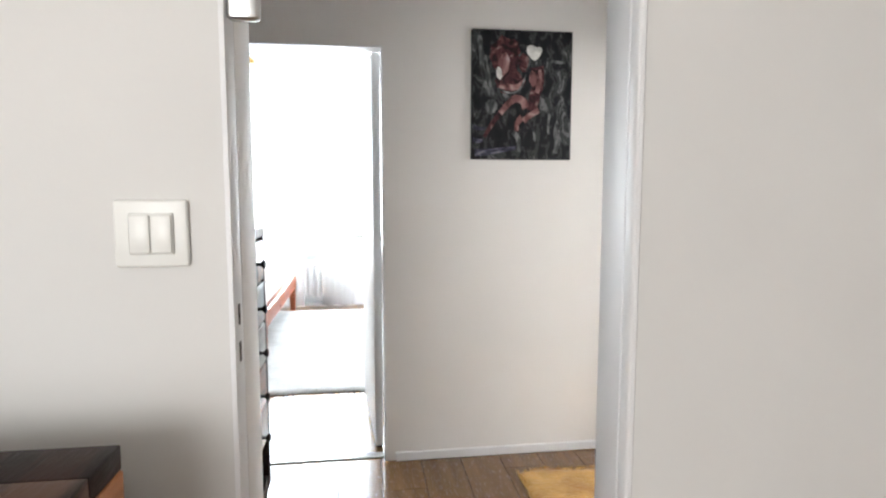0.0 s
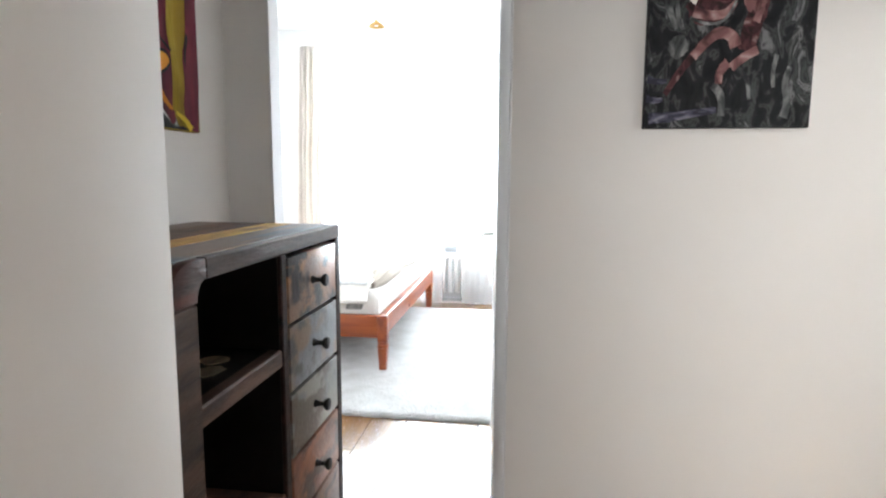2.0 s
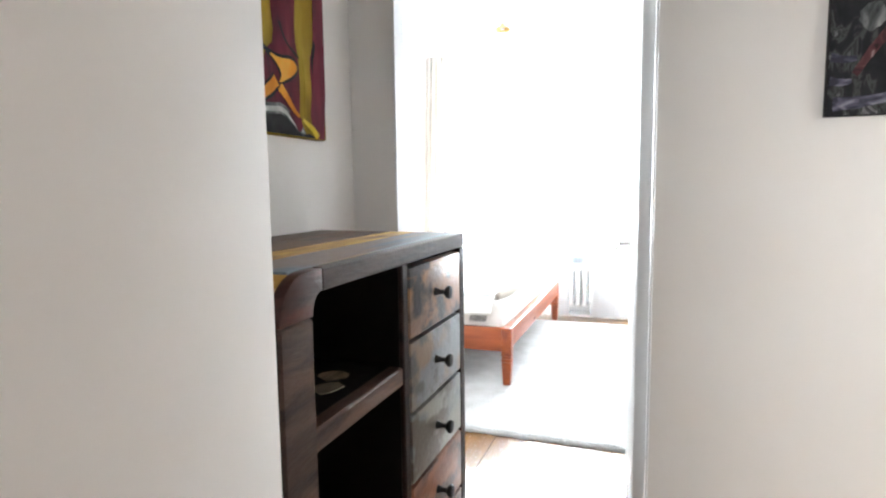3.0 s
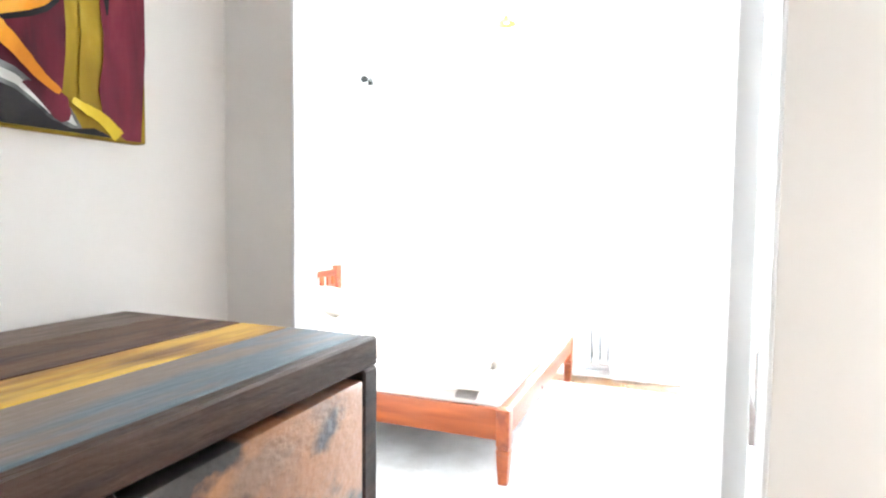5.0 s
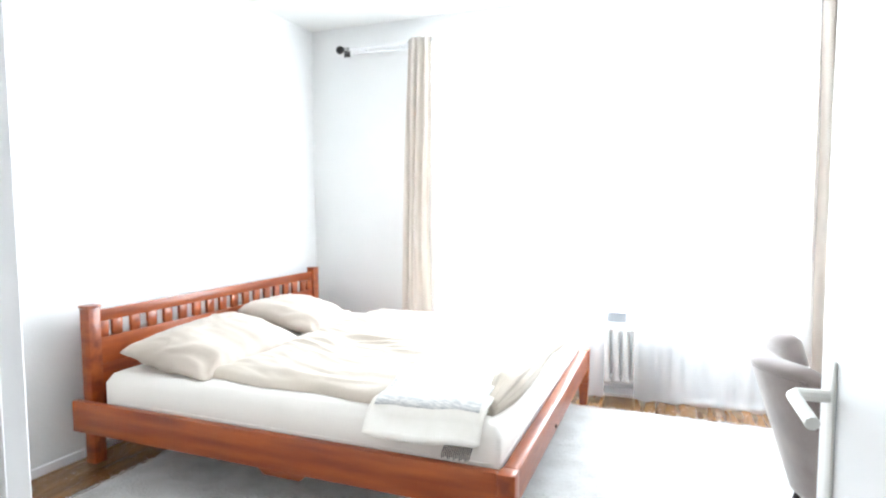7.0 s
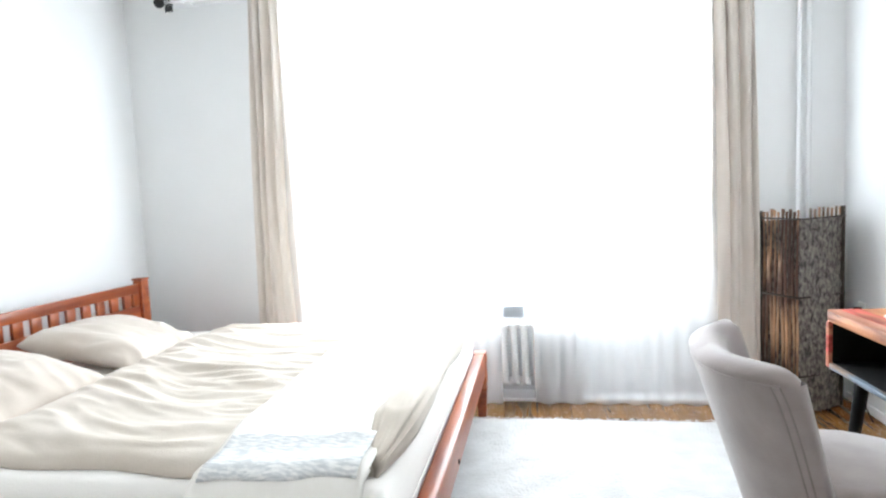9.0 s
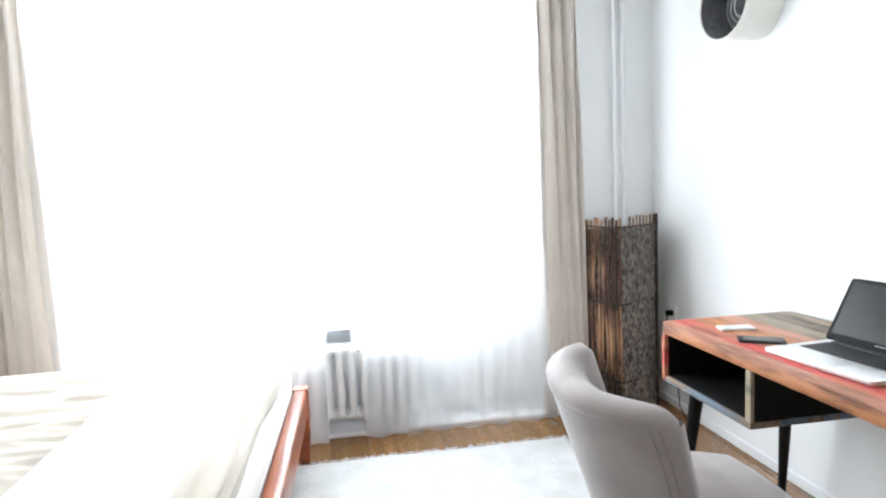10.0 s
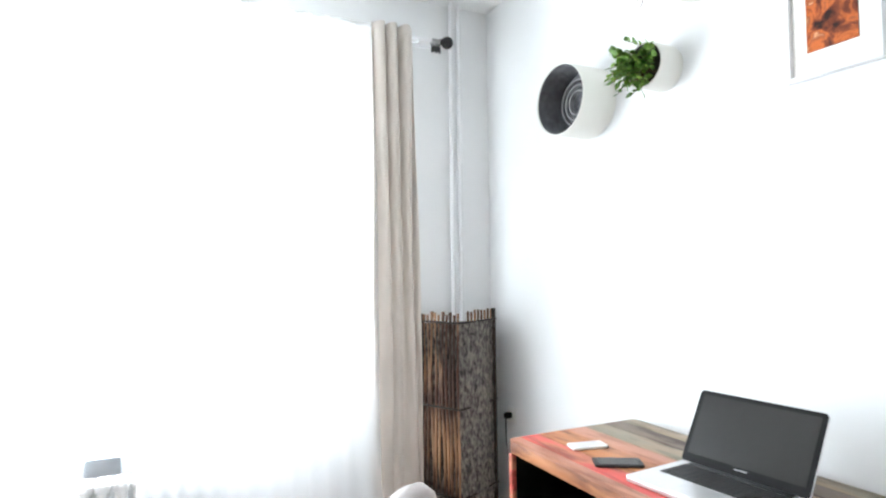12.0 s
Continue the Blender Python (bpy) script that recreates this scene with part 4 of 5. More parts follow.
def bed():
    x0, x1, y0, y1 = -2.71, -0.390, 4.937, 6.935
    b = thing("bed", "reddish hardwood double bed with slatted headboard on a rug", "bed")
    zr0, zr1 = 0.240, 0.395

    for y in (y0 + 0.034, y1 - 0.034):
        lg = bmesh.new()
        x = x1 - 0.034
        add_box(lg, x - 0.034, x + 0.034, y - 0.034, y + 0.034, 0.215, zr1 + 0.003, 0.006)
        add_box(lg, x - 0.031, x + 0.031, y - 0.031, y + 0.031, 0.197, 0.2149, 0.006)
        add_box(lg, x - 0.034, x + 0.034, y - 0.034, y + 0.034, 0.172, 0.1969, 0.008)
        taper = bmesh.ops.create_cube(lg, size=1, matrix=Matrix.Translation((x, y, 0.0965)) @ Matrix.Diagonal((0.062, 0.062, 0.151, 1)))["verts"]
        for v in taper:
            if v.co.z < 0.1:
                v.co.x, v.co.y = x + (v.co.x - x) * 0.72, y + (v.co.y - y) * 0.72
        part("leg", lg, bed_wood_y, b, "square leg with a turned collar")
    part("side_rail", box(x0 + 0.06, x1 - 0.0685, y0 + 0.012, y0 + 0.050, zr0, zr1, 0.005), bed_wood, b)
    part("side_rail", box(x0 + 0.06, x1 - 0.0685, y1 - 0.050, y1 - 0.012, zr0, zr1, 0.005), bed_wood, b)
    part("bracket", prism([(-1.52, zr0 - 0.0005), (-1.28, zr0 - 0.0005), (-1.31, zr0 - 0.026), (-1.49, zr0 - 0.026)], "y", y0 + 0.014, y0 + 0.048, 0.003), bed_wood, b, "small wooden rail bracket")
    part("foot_rail", box(x1 - 0.068, x1 - 0.004, y0 + 0.0685, y1 - 0.0685, zr0 + 0.02, zr1 + 0.002, 0.014, 3), bed_wood_y, b)
    part("peg", tube((x1 - 0.006, 5.72, 0.30), (x1 + 0.002, 5.72, 0.30), 0.009, sides=12), rw_dark, b)
    # headboard
    ha, hb = 5.058, 7.125
    for y in (ha + 0.035, hb - 0.035):
        hp = box(x0 - 0.005, x0 + 0.062, y - 0.035, y + 0.035, 0.02, 0.836, 0.006)
        add_box(hp, x0 - 0.009, x0 + 0.066, y - 0.039, y + 0.039, 0.8365, 0.850, 0.004)
        part("head_post", hp, bed_wood, b)
    a, c = ha + 0.0705, hb - 0.0705
    part("top_rail", box(x0 + 0.018, x0 + 0.042, a, c, 0.756, 0.817, 0.003), bed_wood_y, b)
    part("lower_rail", box(x0 + 0.018, x0 + 0.042, a, c, 0.53, 0.672, 0.003), bed_wood_y, b)
    part("bottom_rail", box(x0 + 0.01, x0 + 0.048, a, c, 0.240, 0.395, 0.006), bed_wood_y, b)
    n = 17
    pitch = (c - a) / n
    for i in range(n + 1):
        w = 0.060
        yy = min(max(a + i * pitch, a + w / 2), c - w / 2)
        part("slat", box(x0 + 0.020, x0 + 0.040, yy - w / 2, yy + w / 2, 0.6725, 0.7555, 0.002), bed_wood, b)
    part("head_panel", box(x0 + 0.02, x0 + 0.038, a, c, 0.3955, 0.5295, 0.002), bed_wood_y, b)
    for i in range(11):
        u = x0 + 0.12 + i * 0.2
        part("bed_slat", box(u, u + 0.08, y0 + 0.051, y1 - 0.051, 0.300, 0.318, 0.003, 1), cane, b)
    return b


bed()


def soft_box(x0, x1, y0, y1, z0, z1, r, nx, ny, fn):
    """Rounded cushion-like slab whose top is moved by fn(x, y)."""
    bm = bmesh.new()
    top, low = [], []
    for i in range(nx + 1):
        rt, rl = [], []
        for j in range(ny + 1):
            x, y = x0 + (x1 - x0) * i / nx, y0 + (y1 - y0) * j / ny
            e = min(x - x0, x1 - x, y - y0, y1 - y)
            drop = 0 if e >= r else r - math.sqrt(max(0, r * r - (r - e) ** 2))
            rt.append(bm.verts.new((x, y, z1 - drop + fn(x, y))))
            rl.append(bm.verts.new((x, y, z0 + min(drop, (z1 - z0) * 0.35))))
        top.append(rt)
        low.append(rl)
    for i in range(nx):
        for j in range(ny):
            bm.faces.new((top[i][j], top[i + 1][j], top[i + 1][j + 1], top[i][j + 1]))
            bm.faces.new((low[i][j], low[i][j + 1], low[i + 1][j + 1], low[i + 1][j]))
    for seq in ([(i, 0) for i in range(nx + 1)], [(i, ny) for i in range(nx, -1, -1)], [(0, j) for j in range(ny, -1, -1)], [(nx, j) for j in range(ny + 1)]):
        for (i, j), (k, l) in zip(seq, seq[1:]):
            bm.faces.new((top[i][j], low[i][j], low[k][l], top[k][l]))
    return bm


mattress = thing("mattress", "thick mattress in a white fitted sheet on the bed", "mattress")
part("sheeted_body", soft_box(-2.455, -0.462, 4.99, 6.88, 0.3185, 0.548, 0.05, 80, 70,
                              lambda x, y: 0.006 * noise.noise((x * 3, y * 3, 1)) + 0.003 * noise.noise((x * 9, y * 14, 2))), sheet_white, mattress, smooth=4)


loop = [(x, y, 0.405) for x, y in rounded(-2.454, -0.463, 4.992, 6.878, 0.03, "abcd", 5)]
part("piping", sweep(loop + loop[:1], 0.004, 6), sheet_white, mattress, "corded seam")


def ridge(x, y, z):
    return 0.6 - 2.2 * abs(noise.noise((x, y, z)))


def folds(x, y):
    """Duvet relief: long narrow creases running from head to foot, fanning a little, over a soft swell."""
    w = noise.noise((x * 1.1, y * 1.1, 3))
    s = y + 0.22 * x + 0.10 * w
    k = 0.35 + 1.3 * abs(noise.noise((x * 1.7, y * 1.7, 9)))
    f = 0.020 * noise.noise((x * 1.6, y * 2.6, 8))
    f += 0.024 * ridge(x * 1.1, s * 4.6, 5) * k
    f += 0.015 * ridge(x * 1.7 + 3, s * 9 + 1.1 * w, 4) * (1.5 - k)
    return f + 0.011 * ridge(x * 3.6, s * 21 + 2 * w, 6) * k


duvet = thing("duvet", "crumpled beige linen duvet spread over the mattress", "duvet")
dv = bmesh.new()
nx, ny = 150, 150
rows_ = []
for i in range(nx + 1):
    row = []
    for j in range(ny + 1):
        u, v = i / nx, j / ny
        near = 5.085 - 0.05 * min(u, 0.75) + 0.2 * max(0, u - 0.75) + 0.012 * math.sin(u * 17)
        x = -1.98 + 1.45 * u + 0.05 * math.sin(v * 7) * (1 - u) + 0.035 * u * math.sin(v * 11)
        y = near + (6.90 - near) * v
        e = min((1 - u) * 1.6, u * 1.6, v * (6.9 - near), (1 - v) * 1.6)
        h = 0.024 * (1 - (1 - min(1, e / 0.04)) ** 2) + 0.012 * (1 - (1 - min(1, e / 0.24)) ** 2)
        puff = 0.012 * max(0, 1 - abs(u - 0.93) / 0.10) * min(1, e / 0.04)
        row.append(dv.verts.new((x, y, 0.553 + max(0.004, h + puff + folds(x, y) * min(1, 0.15 + e / 0.14)))))
    rows_.append(row)
for i in range(nx):
    for j in range(ny):
        dv.faces.new((rows_[i][j], rows_[i + 1][j], rows_[i + 1][j + 1], rows_[i][j + 1]))
rimv = bmesh.ops.extrude_edge_only(dv, edges=[e for e in dv.edges if e.is_boundary])["geom"]
for v in rimv:
    if isinstance(v, bmesh.types.BMVert):
        v.co.z = 0.551
part("cover", dv, linen, duvet, smooth=4)
roll = bmesh.new()
rings = []
for k in range(91):
    v = k / 90
    y = 5.10 + 1.62 * v
    cx = -0.535 + 0.012 * math.sin(v * 9) + 0.02 * v
    fat = 0.30 + 0.70 * min(1, math.sin(math.pi * min(1, max(0.02, v * 0.97 + 0.02))) * 2.2)
    ring = []
    for i in range(56):
        a = 2 * math.pi * i / 56
        r = fat * (0.064 + 0.012 * noise.noise((math.cos(a) * 1.2, math.sin(a) * 1.2, y * 2.6)) + 0.011 * ridge(math.cos(a) * 1.9 + y * 0.9, math.sin(a) * 1.9, y * 1.6) + 0.006 * ridge(math.cos(a) * 4 + y * 2, math.sin(a) * 4, y * 3.2))
        ring.append(roll.verts.new((cx + 1.15 * r * math.cos(a), y + 0.02 * math.sin(a * 2), 0.551 + 0.050 * fat + 0.85 * r * math.sin(a))))
    rings.append(ring)
for a, b in zip(rings, rings[1:]):
    for i in range(56):
        roll.faces.new((a[i], a[(i + 1) % 56], b[(i + 1) % 56], b[i]))
roll.faces.new(rings[0][::-1])
roll.faces.new(rings[-1])
part("turned_fold", roll, linen, duvet, "bunched turned edge of the duvet", 4)


def pillow(at, length, width, height, seed, label):
    p = thing("pillow", label, "pillow", "pillows on the bed", at=at)
    bm = bmesh.new()
    n, rings = 56, 2
    for sgn in (1, -1):
        grid = []
        for i in range(n + 1):
            row = []
            for j in range(n + 1):
                u, v = 2 * i / n - 1, 2 * j / n - 1
                pinch = 1 - 0.09 * (1 - u * u) * abs(v) ** 3
                pinch2 = 1 - 0.09 * (1 - v * v) * abs(u) ** 3
                h = (max(0, 1 - abs(u) ** 2.6) * max(0, 1 - abs(v) ** 2.6)) ** 0.55
                h *= height / 2
                soft = 1 - 0.09 * (u * v) ** 4
                x, y = u * width / 2 * pinch2 * soft, v * length / 2 * pinch * soft
                q = noise.noise((x * 3 + seed, y * 3, 5))
                wr = 0.012 * noise.noise((x * 5 + seed, y * 6, sgn)) + 0.016 * ridge(x * 2.6 + seed, y * 6 + 2.2 * q, sgn) * (0.2 + abs(v)) + 0.009 * ridge(x * 5 + 4 * q, y * 15, seed) * (0.2 + max(abs(u), abs(v)) ** 2)
                row.append(bm.verts.new((x, y, sgn * h * (1.0 if sgn > 0 else 0.55) + wr * min(1, h / 0.03))))
            grid.append(row)
        for i in range(n):
            for j in range(n):
                bm.faces.new((grid[i][j], grid[i + 1][j], grid[i + 1][j + 1], grid[i][j + 1]))
    bmesh.ops.remove_doubles(bm, verts=bm.verts, dist=0.0008)
    part("pillowcase", bm, linen_pale, p, smooth=4)
    return p


pillow(pose(-2.155, 5.42, 0.612, 2, 11, 3), 0.86, 0.56, 0.215, 3.0, "plump pale linen pillow with a creased front edge")
pillow(pose(-2.225, 6.28, 0.612, -3, 13, 6), 0.72, 0.62, 0.22, 9.0, "plump pale linen pillow leaning on the headboard")

# folded throw across the foot of the bed
throw = thing("throw_blanket", "folded white woven throw with a grey band and dark fringe", "blanket")


def throw_top(x, y):
    over = min(1, max(0, (y - 5.10) / 0.20))
    z = 0.612 + 0.034 * over * over * (3 - 2 * over) + 0.008 * noise.noise((x * 5, y * 3.2, 7)) + 0.004 * noise.noise((x * 15, y * 12, 3))
    return z - (8.5 * (5.055 - y) ** 2 if y < 5.055 else 0)


def throw_fold(y_a, y_b, drop, thick, x0, x1, n=64):
    """One folded layer: a soft slab with a rounded near end and rounded long edges."""
    bm = bmesh.new()
    rows2 = []
    r = thick / 2
    steps = [(y_a + (y_b - y_a) * (1 - j / n), r) for j in range(n + 1)]
    arc = [math.pi / 2 - math.pi * k / 8 for k in range(1, 8)]
    for i in range(29):
        u = i / 28
        side = math.sqrt(max(0.02, 1 - abs(2 * u - 1) ** 8))
        row = []
        skew = 0.012 * math.sin(u * 9) - 0.045 * (1 - u)
        for y, _ in steps:
            x = x0 + (x1 - x0) * u - 0.03 * max(0, y - 5.2)
            row.append(bm.verts.new((x, y + skew, throw_top(x, y) - drop - r + r * side)))
        x = x0 + (x1 - x0) * u
        for a in arc:
            row.append(bm.verts.new((x, y_a + skew - r * math.cos(a) * side, throw_top(x, y_a) - drop - r + r * side * math.sin(a))))
        for y, _ in steps[::-1]:
            x = x0 + (x1 - x0) * u - 0.03 * max(0, y - 5.2)
            row.append(bm.verts.new((x, y + skew, throw_top(x, y) - drop - r - r * side)))
        rows2.append(row)
    m = len(rows2[0])
    for a, b in zip(rows2, rows2[1:]):
        for k in range(m):
            bm.faces.new((a[k], a[(k + 1) % m], b[(k + 1) % m], b[k]))
    bm.faces.new(rows2[0])
    bm.faces.new(rows2[-1][::-1])
    return bm


def throw_band(y_a, y_b, x0, x1, n=14):
    bm = bmesh.new()
    rows2 = []
    for j in range(n + 1):
        row = []
        for i in range(25):
            u = i / 24
            y = y_a + (y_b - y_a) * j / n
            x = x0 + (x1 - x0) * u
            yy = y + 0.012 * math.sin(u * 9) - 0.045 * (1 - u)
            row.append(bm.verts.new((x, yy, throw_top(x, y) + 0.0035)))
        rows2.append(row)
    for a, b in zip(rows2, rows2[1:]):
        for i in range(24):
            bm.faces.new((a[i], a[i + 1], b[i + 1], b[i]))
    bm.normal_update()
    bmesh.ops.solidify(bm, geom=list(bm.faces), thickness=0.0025)
    return bm


part("lower_fold", throw_fold(4.958, 6.84, 0.034, 0.026, -0.965, -0.535), throw_white, throw, smooth=4)
part("upper_fold", throw_fold(4.945, 6.86, 0.0, 0.034, -0.980, -0.525), throw_white, throw, smooth=4)
part("woven_band", throw_band(5.0, 5.20, -0.955, -0.545), grey_weave, throw, "grey patterned woven band", 4)
for i in range(15):
    x = -0.66 + i * 0.0075
    part("fringe", sweep([(x, 4.955, 0.470), (x + 0.001, 4.935, 0.462), (x - 0.001, 4.922, 0.450), (x + 0.001, 4.919, 0.434 + 0.004 * (i % 3))], 0.0022, 6), key_black, throw, "dark fringe cord")

shag("bedroom_rug", "large cream shaggy rug under the bed", "rug", -2.45, 0.905, 4.235, 6.885, 0.022, rug_white, 0.02, 9000, 11)


def radiator():
    r = thing("radiator", "white ribbed cast-iron radiator below the window", "radiator")
    x = -0.502
    while x < 0.17:
        sec = bmesh.new()
        for y in (7.19, 7.28):
            add_tube(sec, (x, y, 0.13), (x, y, 0.475), 0.0205, sides=14)
            for z in (0.13, 0.475):
                bmesh.ops.create_uvsphere(sec, u_segments=14, v_segments=8, radius=0.0215, matrix=Matrix.Translation((x, y, z)))
        add_box(sec, x - 0.030, x + 0.030, 7.175, 7.295, 0.458, 0.500, 0.014, 3)
        add_box(sec, x - 0.030, x + 0.030, 7.175, 7.295, 0.105, 0.142, 0.014, 3)
        part("column", sec, radiator_white, r)
        x += 0.065
    for z in (0.13, 0.475):
        part("header_pipe", tube((-0.52, 7.235, z), (0.18, 7.235, z), 0.017), radiator_white, r)
    part("supply_pipe", sweep([(0.18, 7.235, 0.475), (0.24, 7.24, 0.475), (0.27, 7.30, 0.475), (1.38, 7.33, 0.475)], 0.009, 10), radiator_white, r)
    part("return_pipe", sweep([(0.18, 7.235, 0.13), (0.24, 7.24, 0.13), (0.27, 7.30, 0.13), (1.46, 7.33, 0.13)], 0.009, 10), radiator_white, r)
    part("wall_bracket", box(-0.30, -0.27, 7.29, 7.38, 0.42, 0.45, 0.003), radiator_white, r)
    part("wall_bracket", box(0.0, 0.03, 7.29, 7.38, 0.42, 0.45, 0.003), radiator_white, r)
    return r


radiator()
plate = thing("humidifier", "small grey ceramic water box hooked over the radiator", "humidifier")
part("box", box(-0.302, -0.172, 7.13, 7.165, 0.545, 0.617, 0.008, 3), material("grey_ceramic", (0.42, 0.46, 0.50), 0.4, scale=9), plate)
part("hook", sweep([(-0.237, 7.165, 0.60), (-0.237, 7.20, 0.607), (-0.237, 7.235, 0.60), (-0.237, 7.238, 0.50)], 0.003, 6), steel, plate, "thin wire hook")
for xx, rr in ((1.428, 0.012), (1.478, 0.013)):
    pp = thing("heating_pipe", "white painted vertical heating pipe", "pipe", "heating pipes in the corner")
    part("pipe", tube((xx, 7.335, 0.0), (xx, 7.335, CEIL), rr), plaster, pp)
    for z in (0.95,):
        part("pipe_clip", box(xx - 0.022, xx + 0.022, 7.32, 7.38, z, z + 0.02, 0.003), radiator_white, pp)


def drape(name, label, mat, x0b, x1b, x0t, x1t, yb, yt, z0, z1, waves, amp, nx, nz, seed, thick=0.0, scallop=0.0, part_l=0.0, part_r=0.0):
    """Hanging cloth: deep folds at the top that loosen downwards."""
    d = thing(name, label, "curtain", kind="")
    bm = bmesh.new()
    rows2 = []
    for k in range(nz + 1):
        v = k / nz
        z = z0 + (z1 - z0) * v
        row = []
        for i in range(nx + 1):
            u = i / nx
            low = min(1, max(0, (0.80 - z) / 0.25))
            low = low * low * (3 - 2 * low)
            x = (x0b + (x0t - x0b) * v + part_l * low) * (1 - u) + (x1b + (x1t - x1b) * v - part_r * low) * u
            ph = waves * 6.283 * u + 4.2 * noise.noise((u * 3, v * 1.2, seed))
            a = amp * (0.45 + 0.55 * v) * (0.75 + 0.5 * noise.noise((u * 4, v * 1.2, seed + 3)))
            row.append(bm.verts.new((x + 0.25 * a * math.cos(ph * 1.0), yb + (yt - yb) * v + a * math.sin(ph), z + (scallop * math.sin(u * 40 + seed) if k == 0 else 0))))
        rows2.append(row)
    for a, b in zip(rows2, rows2[1:]):
        for i in range(nx):
            bm.faces.new((a[i], a[i + 1], b[i + 1], b[i]))
    if thick:
        bm.normal_update()
        bmesh.ops.solidify(bm, geom=list(bm.faces), thickness=thick)
    part("cloth", bm, mat, d, smooth=4)
    return d


ca = drape("curtain", "long beige curtain gathered beside the window", curtain_cloth, -1.87, -1.55, -1.83, -1.62, 7.10, 7.16, 0.03, 2.64, 3.5, 0.034, 110, 30, 2, 0.003)
cb = drape("curtain", "long beige curtain gathered beside the window", curtain_cloth, 0.885, 1.15, 0.905, 1.13, 7.12, 7.16, 0.03, 2.60, 3.4, 0.032, 110, 30, 5, 0.003)
for c in (ca, cb):
    tagged(c, group="beige curtains at the window")
sa = drape("sheer_curtain", "white sheer voile curtain glowing with daylight", sheer, -1.66, -0.215, -1.62, -0.215, 7.085, 7.155, 0.022, 2.59, 15, 0.009, 240, 40, 7, 0, 0.006, 0, 0.10)
sb = drape("sheer_curtain", "white sheer voile curtain glowing with daylight", sheer, -0.265, 0.95, -0.265, 0.95, 7.11, 7.185, 0.022, 2.59, 11, 0.009, 240, 40, 8, 0, 0.006, 0.145, 0)
for c in (sa, sb):
    tagged(c, group="sheer curtains at the window")

rod = thing("curtain_rod", "white curtain rod with black finials and clip rings", "curtain rod")
part("rod", tube((-2.41, 7.20, 2.625), (1.30, 7.20, 2.568), 0.011), gloss_white, rod)
part("rod", tube((-2.41, 7.25, 2.605), (1.30, 7.25, 2.548), 0.007), gloss_white, rod)
for xx, s, zz in ((-2.41, -1, 2.625), (1.30, 1, 2.568)):
    part("finial", lathe([(0.0, 0), (0.014, 0), (0.016, 0.012), (0.026, 0.02), (0.033, 0.038), (0.030, 0.056), (0.018, 0.068), (0, 0.071)],
                         Matrix.Translation((xx, 7.20, zz)) @ Matrix.Rotation(radians(90 * s), 4, "Y"), 24), black_iron, rod, "black round finial")
    for i in range(5):
        x = xx - s * (0.004 + i * 0.011)
        ring = part("clip_ring", lathe([(0.016, -0.0025), (0.019, 0), (0.016, 0.0025), (0.013, 0), (0.016, -0.0025)],
                                       Matrix.Translation((x, 7.20, zz - 0.006)) @ Matrix.Rotation(radians(90), 4, "Y"), 16), black_iron, rod)
        part("clip", box(x - 0.004, x + 0.004, 7.194, 7.206, zz - 0.065 + 0.006 * (i % 2), zz - 0.0265, 0.002, 1), black_iron, ring)
    part("bracket", sweep([(xx - s * 0.12, 7.38, zz + 0.015), (xx - s * 0.12, 7.30, zz + 0.015), (xx - s * 0.12, 7.20, zz - 0.013)], 0.007), gloss_white, rod, "white wall bracket")


